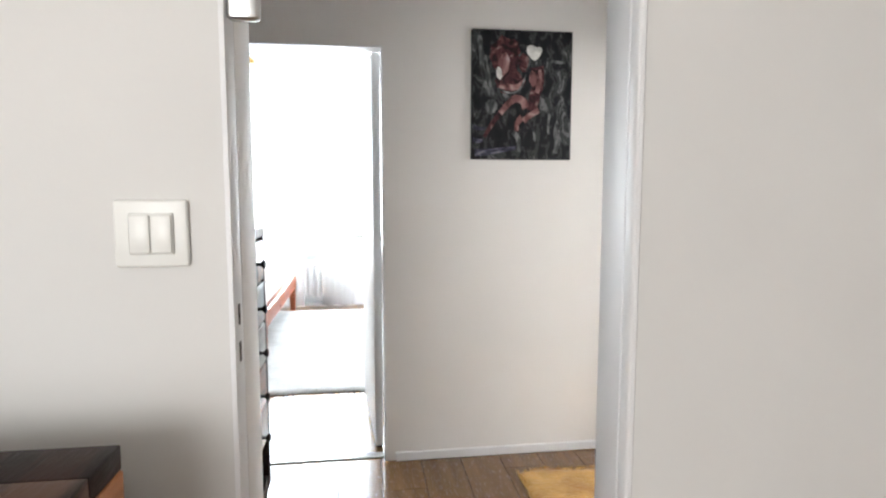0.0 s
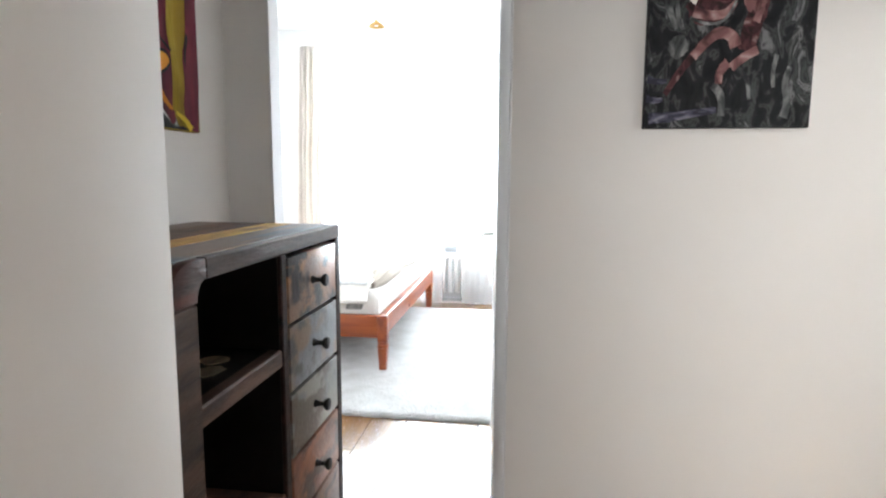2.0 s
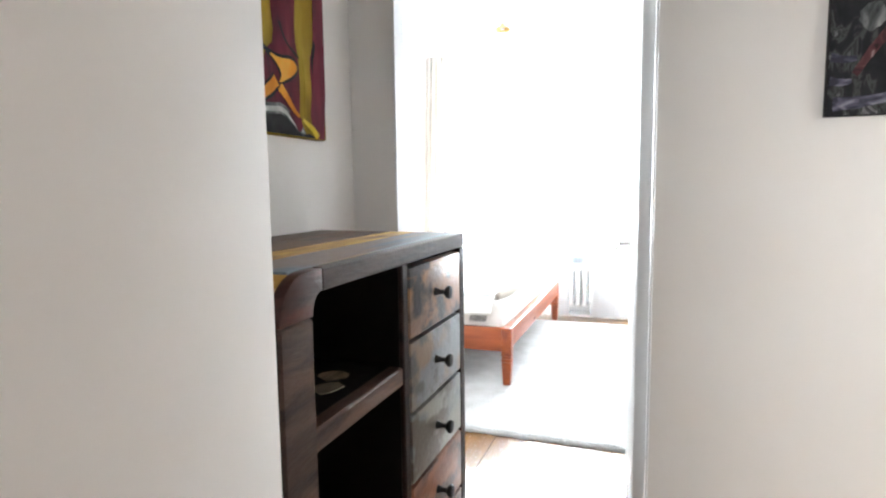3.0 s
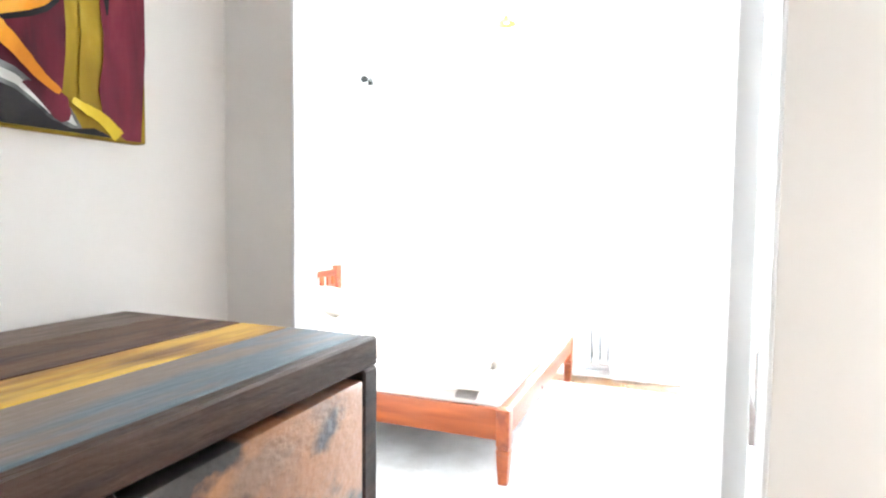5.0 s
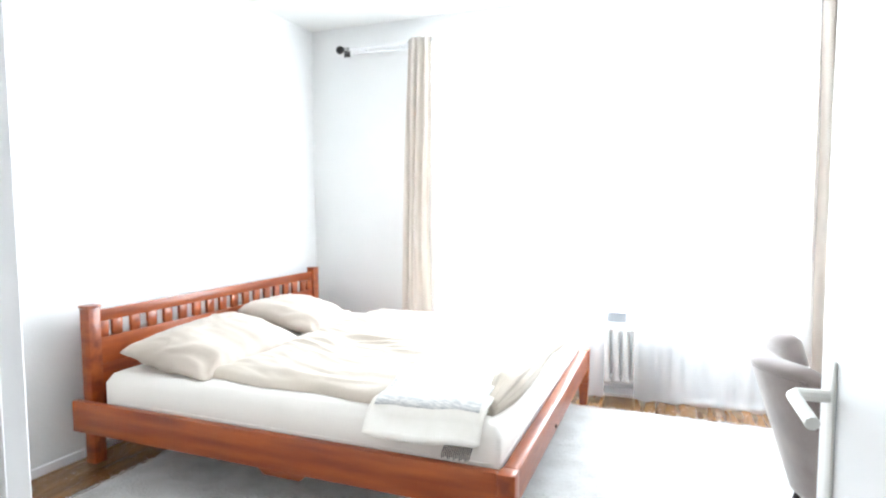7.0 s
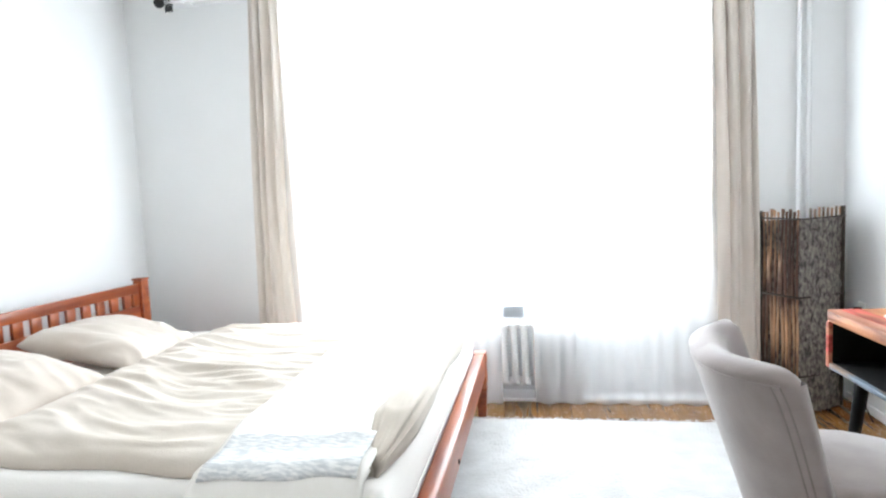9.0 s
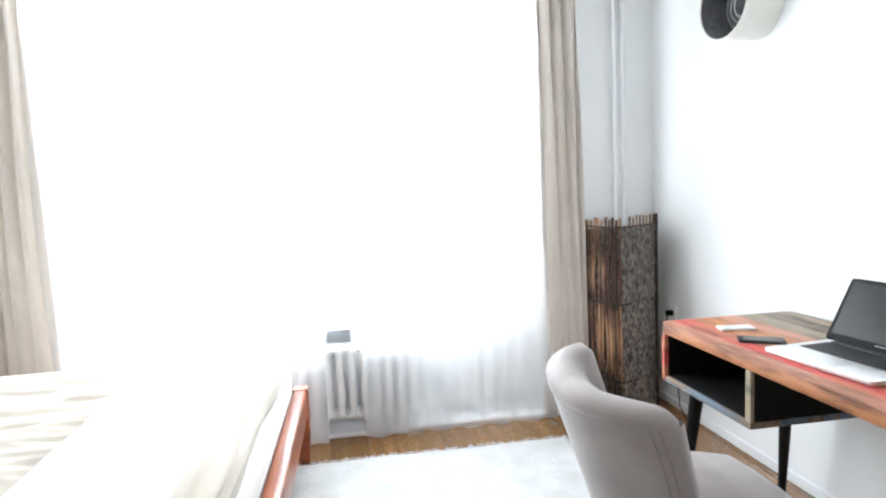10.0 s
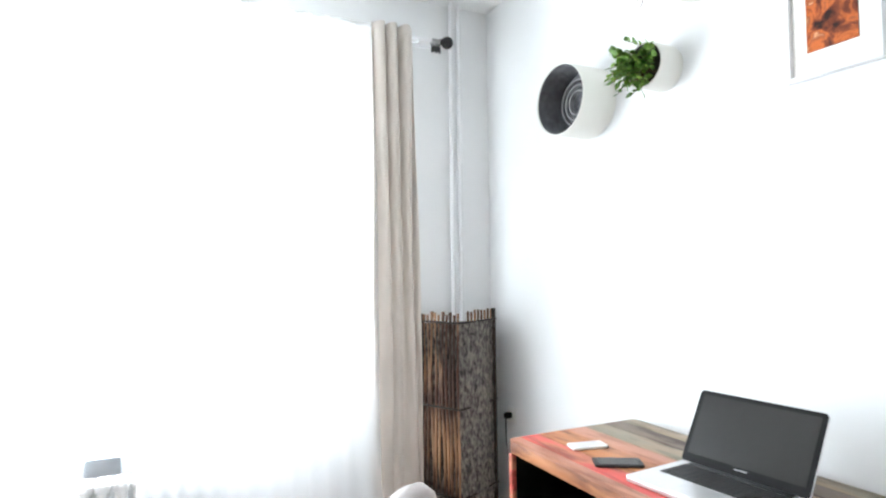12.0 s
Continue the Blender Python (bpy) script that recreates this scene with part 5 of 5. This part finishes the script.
def bark_lamp():
    """Standing column of canes and a bark panel, bound with wire."""
    f = thing("cane_column", "tall square column of brown canes and grey bark bound with wire", "floor lamp")
    h = 1.085
    rnd = random.Random(4)
    A, B, C = Vector((1.195, 7.235, 0)), Vector((1.318, 7.05, 0)), Vector((1.588, 7.185, 0))
    n = 10
    for i in range(n):
        p = A.lerp(B, (i + 0.5) / n)
        lean = rnd.uniform(-0.008, 0.008)
        top = h + 0.045 + rnd.uniform(-0.012, 0.010)
        r = rnd.uniform(0.0062, 0.0098)
        part("cane", sweep([(p.x, p.y, 0.012), (p.x + lean, p.y, 0.4), (p.x - lean, p.y + 0.004, 0.8), (p.x + lean * 0.5, p.y, top)], r, 8), cane, f)
    bm = bmesh.new()
    nu, nv = 26, 90
    rows2 = []
    for k in range(nv + 1):
        row = []
        for i in range(nu + 1):
            u, v = i / nu, k / nv
            p = B.lerp(C, u)
            nrm = Vector((C.y - B.y, -(C.x - B.x), 0)).normalized()
            p = p + nrm * (0.03 * math.sin(u * math.pi) + 0.012 * noise.noise((u * 9, v * 26, 2)) + 0.006 * noise.noise((u * 24, v * 60, 5)))
            row.append(bm.verts.new((p.x, p.y, 0.012 + (h - 0.015) * v)))
        rows2.append(row)
    for a, b in zip(rows2, rows2[1:]):
        for i in range(nu):
            bm.faces.new((a[i], a[i + 1], b[i + 1], b[i]))
    bm.normal_update()
    bmesh.ops.solidify(bm, geom=list(bm.faces), thickness=0.012)
    part("bark_panel", bm, bark, f, "rough grey bark panel", 4)
    for i in range(8):
        p = B.lerp(C, 0.27 + 0.71 * i / 7)
        part("cane", tube((p.x, p.y + 0.012, 0.012), (p.x, p.y + 0.012, h + 0.05 + rnd.uniform(-0.006, 0.006)), 0.0065, sides=8), cane if i % 3 else twig, f)
    part("corner_post", tube((C.x + 0.004, C.y, 0.01), (C.x + 0.004, C.y, h + 0.055), 0.012, sides=10), wire, f, "dark corner post")
    part("corner_post", tube((A.x - 0.008, A.y, 0.01), (A.x - 0.008, A.y, h + 0.04), 0.010, sides=10), wire, f, "dark corner post")
    part("back_board", prism([(A.x, A.y + 0.012), (C.x, C.y + 0.025), (C.x, 7.31), (A.x, 7.31)], "z", 0.01, h - 0.02), bark, f)
    for z in (h, 0.655, 0.215):
        part("binding", sweep([(A.x - 0.012, A.y + 0.01, z), (A.x + 0.004, A.y - 0.018, z), (B.x - 0.01, B.y - 0.016, z - 0.004), (B.x + 0.10, B.y + 0.028, z - 0.003),
                               (C.x + 0.008, C.y - 0.018, z), (C.x + 0.012, C.y + 0.02, z)], 0.0055, 8), wire, f, "dark wire binding")
    part("base", prism([(A.x, A.y), (B.x, B.y), (C.x, C.y), (C.x, 7.31), (A.x, 7.31)], "z", 0.0, 0.0115), black_paint, f)
    return f


bark_lamp()
plug = thing("wall_socket", "black plug in a white wall socket beside the column", "socket")
part("socket_plate", box(R - 0.010, R - 0.0005, 7.12, 7.20, 0.52, 0.60, 0.004), plastic_white, plug)
part("plug", box(R - 0.05, R - 0.0105, 7.145, 7.175, 0.545, 0.575, 0.006), black_paint, plug)
part("cord", sweep([(R - 0.045, 7.16, 0.55), (R - 0.05, 7.15, 0.42), (R - 0.03, 7.08, 0.20), (R - 0.05, 7.02, 0.05), (R - 0.06, 6.93, 0.004)], 0.0035, 6), black_paint, plug)


def desk():
    x0, x1, y0, y1, top = 1.052, 1.630, 4.975, 6.178, 0.765
    d = thing("desk", "striped reclaimed-wood desk with open compartment and black legs", "desk")
    # top planks, front to back, along the wall
    mats = [rw_pale, rw_red, rw_orange, rw_pale, rw_olive, rw_grey, rw_olive]
    ws = [0.055, 0.075, 0.12, 0.085, 0.09, 0.085, 0.068]
    u = x0
    for k, (w, m) in enumerate(zip(ws, mats)):
        r = {0: "ad", 6: "bc"}.get(k, "")
        out = rounded(u + 0.0005, u + w - 0.0005, y0, y1, 0.028, r, 6)
        part("top_plank", prism(out, "z", top - 0.004, top, 0.0012), m, d)
        u += w
    edge = prism(rounded(x0 + 0.001, x1 - 0.001, y0 + 0.001, y1 - 0.001, 0.028, "abcd", 6), "z", top - 0.045, top - 0.0045, 0.006)
    part("top_board", edge, rw_orange, d, "orange-brown thick edge")
    # open compartment
    b0, b1, zb = 5.655, y1, 0.552
    part("compartment_side", box(x0 + 0.004, x1 - 0.02, b1 - 0.026, b1 - 0.001, zb - 0.021, top - 0.046, 0.009, 3), rw_red, d, "red worn side board")
    part("compartment_side", box(x0 + 0.02, x1 - 0.02, b0, b0 + 0.022, zb + 0.001, top - 0.046, 0.002, 1), black_paint, d, "black side board")
    part("compartment_edge", box(x0 + 0.006, x0 + 0.0198, b0 - 0.001, b0 + 0.026, zb + 0.001, top - 0.046, 0.002, 1), rw_olive, d, "pale worn edge strip")
    part("compartment_bottom", box(x0 + 0.006, x1 - 0.02, b0 + 0.0005, b1 - 0.0265, zb - 0.022, zb, 0.004), rw_blue, d, "blue-grey bottom board")
    part("compartment_back", box(x1 - 0.035, x1 - 0.021, b0 + 0.0225, b1 - 0.0268, zb + 0.001, top - 0.046), black_paint, d)
    for nm, p in (("liner", (x0 + 0.02, x1 - 0.036, b0 + 0.0225, b0 + 0.026, zb + 0.0032, top - 0.0502)), ("liner", (x0 + 0.02, x1 - 0.036, b1 - 0.030, b1 - 0.0265, zb + 0.0032, top - 0.0502)),
                  ("liner", (x0 + 0.02, x1 - 0.036, b0 + 0.0225, b1 - 0.0268, zb + 0.0003, zb + 0.003)), ("liner", (x0 + 0.02, x1 - 0.036, b0 + 0.0225, b1 - 0.0268, top - 0.050, top - 0.0465))):
        part(nm, box(*p), black_paint, d, "black inner sheet", None)
    for (tx, ty, tz), (bx, by) in (((1.14, 6.06, zb - 0.0225), (1.105, 6.12)), ((1.52, 6.06, zb - 0.0225), (1.55, 6.12)), ((1.13, 5.075, top - 0.0455), (1.095, 5.02)), ((1.53, 5.075, top - 0.0455), (1.57, 5.02))):
        part("leg", tube((bx, by, 0.0), (tx, ty, tz), 0.0135, 0.027, 24), black_paint, d, "black tapered leg")
    return d


desk()


def laptop():
    l = thing("laptop", "open silver laptop with a dark screen on the desk", "laptop", at=pose(1.262, 5.515, 0.7655, 0, 0, 4.6))
    w, dp, t = 0.362, 0.246, 0.017
    base = part("base", prism(rounded(-dp / 2, dp / 2, -w / 2, w / 2, 0.012), "z", 0.002, t, 0.002), alu, l)
    part("keyboard_well", box(-0.018, dp / 2 - 0.028, -w / 2 + 0.03, w / 2 - 0.03, t + 0.0002, t + 0.0008), key_black, base, "black keyboard well", None)
    for r in range(6):
        for c in range(14):
            x = dp / 2 - 0.034 - r * 0.0178
            y = -w / 2 + 0.035 + c * 0.0212
            if r == 5 and 3 < c < 9:
                if c == 4:
                    part("space_key", box(x - 0.015, x, y, y + 0.102, t + 0.001, t + 0.0024), key_black, base, "", None)
                continue
            part("key", box(x - 0.015, x, y, y + 0.0185, t + 0.001, t + 0.0024), key_black, base, "", None)
    # added black strip hides glare on the base and darkens the hinge gap
    part("hinge_dark_strip", box(dp / 2 - 0.0275, dp / 2 - 0.0005, -w / 2 + 0.035, w / 2 - 0.035, t + 0.0002, t + 0.004, 0.0015), key_black, base, "black strip added to darken the hinge gap")
    part("trackpad", box(-dp / 2 + 0.015, -0.028, -0.052, 0.052, t + 0.0002, t + 0.0007), alu, base, "", None)
    for y in (-0.14, 0.14):
        for x in (-0.09, 0.09):
            part("foot", tube((x, y, 0), (x, y, 0.0019), 0.006, sides=10), key_black, base)
    lid = part("lid", prism(rounded(-w / 2, w / 2, 0.0, 0.219, 0.012), "x", 0.0, 0.007, 0.0015), alu, l, "silver lid")
    lid.matrix_basis = pose(dp / 2 - 0.012, 0, t + 0.002, 0, 29, 0)
    part("screen", prism(rounded(-w / 2 + 0.001, w / 2 - 0.001, 0.001, 0.218, 0.011), "x", -0.0012, -0.0002), black_paint, lid, "black screen bezel")
    part("display", box(-0.0018, -0.0014, -w / 2 + 0.014, w / 2 - 0.014, 0.026, 0.206), screen_glass, lid, "dark switched-off display", None)
    part("maker_mark", box(-0.0017, -0.0013, -0.018, 0.018, 0.0165, 0.0195), pot_ring, lid, "small pale bar", None)
    return l


laptop()


def phone(name, label, at, w, h, body, face):
    p = thing(name, label, "phone", at=at)
    part("body", prism(rounded(-w / 2, w / 2, -h / 2, h / 2, 0.009), "z", 0, 0.009, 0.002), body, p)
    part("glass", prism(rounded(-w / 2 + 0.004, w / 2 - 0.004, -h / 2 + 0.015, h / 2 - 0.015, 0.002), "z", 0.0092, 0.0097), face, p, "screen glass")
    part("button", tube((0, -h / 2 + 0.0075, 0.0091), (0, -h / 2 + 0.0075, 0.0098), 0.004, sides=14), face, p)


phone("phone", "white mobile phone lying on the desk", pose(1.235, 5.975, 0.7655, 0, 0, 78), 0.060, 0.122, plastic_white, alu)
phone("phone", "black mobile phone lying on the desk", pose(1.205, 5.80, 0.7655, 0, 0, 60), 0.070, 0.142, key_black, screen_glass)


def chair():
    """Upholstered accent chair: a curved back that wraps a round seat, on four black legs; the front faces +x."""
    c = thing("chair", "taupe velvet upholstered chair with a curved back, at the desk", "chair", at=pose(0.700, 5.575, 0, 0, 0, -2))

    def crest(u):
        """Height of the back's upper edge: a shallow dip in the middle, rounded off at both wing ends."""
        return 0.742 + 0.010 * u + 0.014 * abs(u) ** 3 - 0.012 * (1 - abs(u)) ** 2 - 0.022 * max(0, (abs(u) - 0.8) / 0.2) ** 2.6

    bm = bmesh.new()
    nu, nv = 64, 26
    inner, outer = [], []
    for k in range(nv + 1):
        v = k / nv
        ri, ro = [], []
        for i in range(nu + 1):
            u = 2 * i / nu - 1
            th = u * radians(70)
            top = crest(u)
            z = 0.22 + (top - 0.22) * v
            flare = 0.205 + 0.085 * v ** 1.1
            dep = 0.075 + 0.160 * v
            x, y = -dep * math.cos(th) - 0.03 + 0.02 * v + 0.11 * (1 - v) * abs(u) ** 1.5, flare * math.sin(th) / math.sin(radians(70))
            nrm = Vector((-math.cos(th), math.sin(th) * 0.9, 0)).normalized()
            ends = 1 - abs(u) ** 8 * 0.55
            thick = (0.036 + 0.020 * v) * ends
            ro.append(bm.verts.new((x + nrm.x * thick, y + nrm.y * thick, z)))
            ri.append(bm.verts.new((x - nrm.x * thick, y - nrm.y * thick, z)))
        outer.append(ro)
        inner.append(ri)
    for g, flip in ((outer, 0), (inner, 1)):
        for a, b in zip(g, g[1:]):
            for i in range(nu):
                q = (a[i], a[i + 1], b[i + 1], b[i])
                bm.faces.new(q[::-1] if flip else q)
    for row in (0, nv):
        a, b = outer[row], inner[row]
        mid = [bm.verts.new(((p.co.x + q.co.x) / 2, (p.co.y + q.co.y) / 2, p.co.z + ((0.030 if row else -0.012) * (1 - 0.8 * abs(2 * k / nu - 1) ** 6)))) for k, (p, q) in enumerate(zip(a, b))]
        for i in range(nu):
            bm.faces.new((a[i], a[i + 1], mid[i + 1], mid[i]))
            bm.faces.new((mid[i], mid[i + 1], b[i + 1], b[i]))
    for col in (0, nu):
        a, b = [r[col] for r in outer], [r[col] for r in inner]
        mid = [bm.verts.new(((p.co.x + q.co.x) / 2 + 0.014, (p.co.y + q.co.y) / 2, (p.co.z + q.co.z) / 2)) for p, q in zip(a, b)]
        for i in range(nv):
            bm.faces.new((a[i], a[i + 1], mid[i + 1], mid[i]))
            bm.faces.new((mid[i], mid[i + 1], b[i + 1], b[i]))
    back = part("backrest", bm, velvet, c, smooth=4)

    def outer_pt(u, v, off):
        th = u * radians(70)
        top = crest(u)
        z = 0.22 + (top - 0.22) * v
        flare, dep = 0.205 + 0.085 * v ** 1.1, 0.075 + 0.160 * v
        x, y = -dep * math.cos(th) - 0.03 + 0.02 * v + 0.11 * (1 - v) * abs(u) ** 1.5, flare * math.sin(th) / math.sin(radians(70))
        nrm = Vector((-math.cos(th), math.sin(th) * 0.9, 0)).normalized()
        t = (0.036 + 0.020 * v) * (1 - abs(u) ** 8 * 0.55) + off
        return (x + nrm.x * t, y + nrm.y * t, z)
    part("piping", sweep([outer_pt(-0.86 + 1.72 * i / 40, 0.955, 0.0008) for i in range(41)], 0.0032, 6), velvet, back, "raised seam along the top")
    for u0 in (-0.90, -0.84, 0.90, 0.84):
        part("piping", sweep([outer_pt(u0 * (1 - 0.05 * (i / 20) ** 6), 0.02 + 0.935 * i / 20, 0.0006) for i in range(21)], 0.0026, 6), seam_thread, back, "darker double seam")
    seat = soft_box(-0.035, 0.38, -0.255, 0.255, 0.29, 0.395, 0.045, 40, 40, lambda x, y: 0.018 * (1 - (y / 0.27) ** 2) - 0.01 * (x > 0.22) * (x - 0.22) / 0.08)
    for v in seat.verts:
        f = 1 - 0.16 * max(0, (v.co.x - 0.13) / 0.25) ** 2 - 0.12 * max(0, (0.08 - v.co.x) / 0.19)
        v.co.y *= f
    part("seat", seat, velvet, c, smooth=4)
    part("seat_frame", box(-0.03, 0.34, -0.19, 0.19, 0.24, 0.2895, 0.012), black_paint, c)
    for x, y, ox, oy in ((0.29, 0.18, 0.03, 0.03), (0.29, -0.18, 0.03, -0.03), (-0.05, 0.17, -0.06, 0.03), (-0.05, -0.17, -0.06, -0.03)):
        part("leg", tube((x + ox, y + oy, 0.0), (x, y, 0.2395), 0.011, 0.02, 16), black_paint, c, "black tapered leg")
    return c


ch = chair()
ch.matrix_basis = ch.matrix_basis @ pose(0, 0, 0.022)


def wall_pot(name, label, y, z, radius, depth, inside):
    """Cylinder planter fixed by its base to the wall, its mouth to the room."""
    p = thing(name, label, "wall planter", "round planters on the wall")
    m = Matrix.Translation((R - 0.0005, y, z)) @ Matrix.Rotation(radians(-90), 4, "Y") @ Matrix.Rotation(radians(3), 4, "X")
    t = 0.006
    part("shell", lathe([(0, 0.0), (radius * 0.97, 0.0), (radius, 0.008), (radius * 1.0, depth - 0.004), (radius - t / 2, depth), (radius - t, depth - 0.003), (radius - t, 0.05)], m, 56), pot_white, p)
    prof = []
    for i in range(26):
        h = depth - 0.006 - (depth - 0.05) * i / 25
        prof.append((radius - t - 0.0008 - 0.0035 * (i % 2), h))
    part("ribbed_lining", lathe(prof, m, 56), inside, p, "dark grey ribbed inside")
    return p, m


pot1, m1 = wall_pot("wall_planter", "empty white cylinder planter with a grey ribbed inside, on the wall", 6.455, 2.073, 0.154, 0.19, pot_grey)
prof = [(0.0, 0.055)]
for i in range(12):
    prof.append((0.011 * (i + 1), 0.055 + 0.009 * (i % 2)))
part("ribbed_base", lathe(prof, m1, 48), pot_grey, pot1, "concentric ribs at the bottom")
for rr in (0.098, 0.074, 0.05):
    part("inner_ring", lathe([(rr, 0.064), (rr + 0.006, 0.068), (rr + 0.006, 0.085), (rr, 0.085), (rr, 0.064)], m1, 48), pot_ring, pot1, "pale concentric ring")


def leaf_mesh(seed, mat):
    rnd = random.Random(seed)
    bm = bmesh.new()
    n = 8
    left, right, mid = [], [], []
    for i in range(n + 1):
        t = i / n
        w = 0.0105 * math.sin(math.pi * t ** 0.8) ** 0.8
        z = -0.004 * t * t
        mid.append(bm.verts.new((0.026 * t, 0, z - 0.0012)))
        left.append(bm.verts.new((0.026 * t, w, z + 0.0012)))
        right.append(bm.verts.new((0.026 * t, -w, z + 0.0012)))
    for i in range(n):
        bm.faces.new((mid[i], mid[i + 1], left[i + 1], left[i]))
        bm.faces.new((mid[i], right[i], right[i + 1], mid[i + 1]))
    bmesh.ops.remove_doubles(bm, verts=bm.verts, dist=0.0003)
    return finish("leaf", bm, mat, 4)


pot2, m2 = wall_pot("wall_planter", "white cylinder planter with a bushy green plant, on the wall", 6.035, 2.095, 0.085, 0.12, pot_grey)
part("soil", lathe([(0, 0.09), (0.078, 0.088)], m2, 30), soil, pot2)
plant = thing("potted_plant", "bushy small-leaved green plant spilling from the wall planter", "plant")
leaves = [leaf_mesh(1, leaf_green), leaf_mesh(2, leaf_pale), leaf_mesh(3, leaf_green)]
rnd = random.Random(21)
base = Vector((R - 0.09, 6.035, 2.095))
count = 0
for s in range(62):
    th, ph = rnd.uniform(0, 6.283), rnd.uniform(0.05, 1.15)
    d = Vector((-math.cos(ph), math.sin(ph) * math.cos(th), math.sin(ph) * math.sin(th)))
    ln = rnd.uniform(0.07, 0.135)
    tip = base + d * ln + Vector((0, 0.012, -0.25 * ln * rnd.random()))
    start = base + Vector((0, rnd.uniform(-0.045, 0.045), rnd.uniform(-0.045, 0.045)))
    midp = (start + tip) / 2 + Vector((-0.008, 0, 0.006))
    part("stem", sweep([start, midp, tip], 0.0013, 5), twig, plant)
    for k in range(6):
        f = 0.35 + 0.65 * k / 5
        p = start.lerp(midp, f * 2) if f < 0.5 else midp.lerp(tip, f * 2 - 1)
        ob = new("leaf", leaves[rnd.choice((0, 0, 1, 2))])
        ob.parent = plant
        aim = (d + Vector((rnd.uniform(-0.9, 0.9), rnd.uniform(-0.9, 0.9), rnd.uniform(-0.9, 0.9)))).normalized()
        ob.matrix_basis = Matrix.Translation(p) @ aim.to_track_quat("X", "Z").to_matrix().to_4x4() @ Matrix.Rotation(rnd.uniform(-0.9, 0.9), 4, "X") @ Matrix.Scale(rnd.uniform(0.7, 1.15), 4)
pot3, m3 = wall_pot("wall_planter", "white cylinder planter with bare dark twigs, high on the wall", 5.86, 2.40, 0.115, 0.16, pot_grey)
part("soil", lathe([(0, 0.11), (0.108, 0.108)], m3, 30), soil, pot3)
tw = thing("dry_twigs", "thin dark trailing twigs in the high planter", "plant")
for i in range(9):
    a = Vector((R - 0.12, 5.86 + rnd.uniform(-0.06, 0.08), 2.36 + rnd.uniform(-0.03, 0.04)))
    tip = a + Vector((rnd.uniform(-0.14, -0.06), rnd.uniform(-0.05, 0.16), rnd.uniform(-0.12, 0.02)))
    part("twig", sweep([a, (a + tip) / 2 + Vector((-0.02, 0, 0.03)), tip], 0.0016, 5), twig, tw)

pic = thing("framed_picture", "small amber photo print in a white frame with a wide mat", "picture")
fx = R - 0.0005
bars = bmesh.new()
for p in ((5.290, 5.553, 1.890, 1.905), (5.290, 5.553, 2.228, 2.243), (5.290, 5.305, 1.905, 2.228), (5.538, 5.553, 1.905, 2.228)):
    add_box(bars, fx - 0.022, fx, *p, 0.002, 1)
part("frame", bars, door_white, pic, "thin white frame")
part("mat_board", box(fx - 0.010, fx - 0.004, 5.3055, 5.5375, 1.9055, 2.2275), throw_white, pic, "wide white mat", None)
part("print", box(fx - 0.0125, fx - 0.0104, 5.352, 5.493, 1.966, 2.166), print_amber, pic, "amber and dark photo print", None)

lamp = thing("pendant_lamp", "small amber pendant lamp shade on a thin cord", "pendant lamp")
lm = Matrix.Translation((-0.507, 5.19, 0))
part("shade", lathe([(0.052, 2.308), (0.054, 2.312), (0.040, 2.328), (0.018, 2.340), (0.012, 2.352), (0.010, 2.352), (0.015, 2.338), (0.037, 2.325), (0.050, 2.309), (0.052, 2.308)], lm, 40), amber, lamp)
part("socket", lathe([(0, 2.385), (0.009, 2.385), (0.011, 2.352), (0.0, 2.350)], lm, 20), plastic_white, lamp)
part("bulb", lathe([(0, 2.309), (0.012, 2.314), (0.016, 2.325), (0.010, 2.342), (0, 2.346)], lm, 20), plastic_white, lamp, "unlit white bulb")
part("cord", tube((-0.507, 5.19, 2.385), (-0.507, 5.19, CEIL - 0.03), 0.0022, sides=8), plastic_white, lamp)
part("canopy", lathe([(0, CEIL - 0.032), (0.02, CEIL - 0.03), (0.035, CEIL - 0.012), (0.038, CEIL - 0.0005), (0, CEIL - 0.0005)], lm, 28), plastic_white, lamp)

# ---- floor pieces ----
plank_mesh = {}


def plank(x0, x1, y0, y1):
    key = (round(x1 - x0, 4), round(y1 - y0, 4))
    if key not in plank_mesh:
        w, l = key
        bm = box(0.0008, w - 0.0008, 0.0008, l - 0.0008, -0.0115, 0.0, 0.0012, 1)
        plank_mesh[key] = finish("plank", bm, oak, None)
    ob = new("plank", plank_mesh[key])
    ob.parent = floor
    ob.location = (x0, y0, 0)


W, LEN = 0.195, 1.25
for x_lo, x_hi, y_lo, y_hi in ((-2.84, 1.69, 3.30, 7.38), (-0.555, 1.84, 1.86, 3.30), (-2.3, 2.7, -2.6, 1.86)):
    i, x = 0, x_lo
    while x < x_hi - 1e-6:
        xe = min(x + W, x_hi)
        y = y_lo
        first = (LEN * ((i * 0.37) % 1)) or LEN
        ye = min(y + max(first, 0.2), y_hi)
        while y < y_hi - 1e-6:
            plank(x, xe, y, ye)
            y, ye = ye, min(ye + LEN, y_hi)
        i, x = i + 1, xe
tile_me = finish("tile", box(0.002, 0.298, 0.002, 0.298, -0.0115, 0.0, 0.0015, 1), tile_black, None)
for i in range(4):
    for j in range(9):
        ob = new("tile", tile_me)
        ob.parent = floor
        ob.location = (1.845 + 0.3 * i, 1.87 + 0.3 * j, 0)
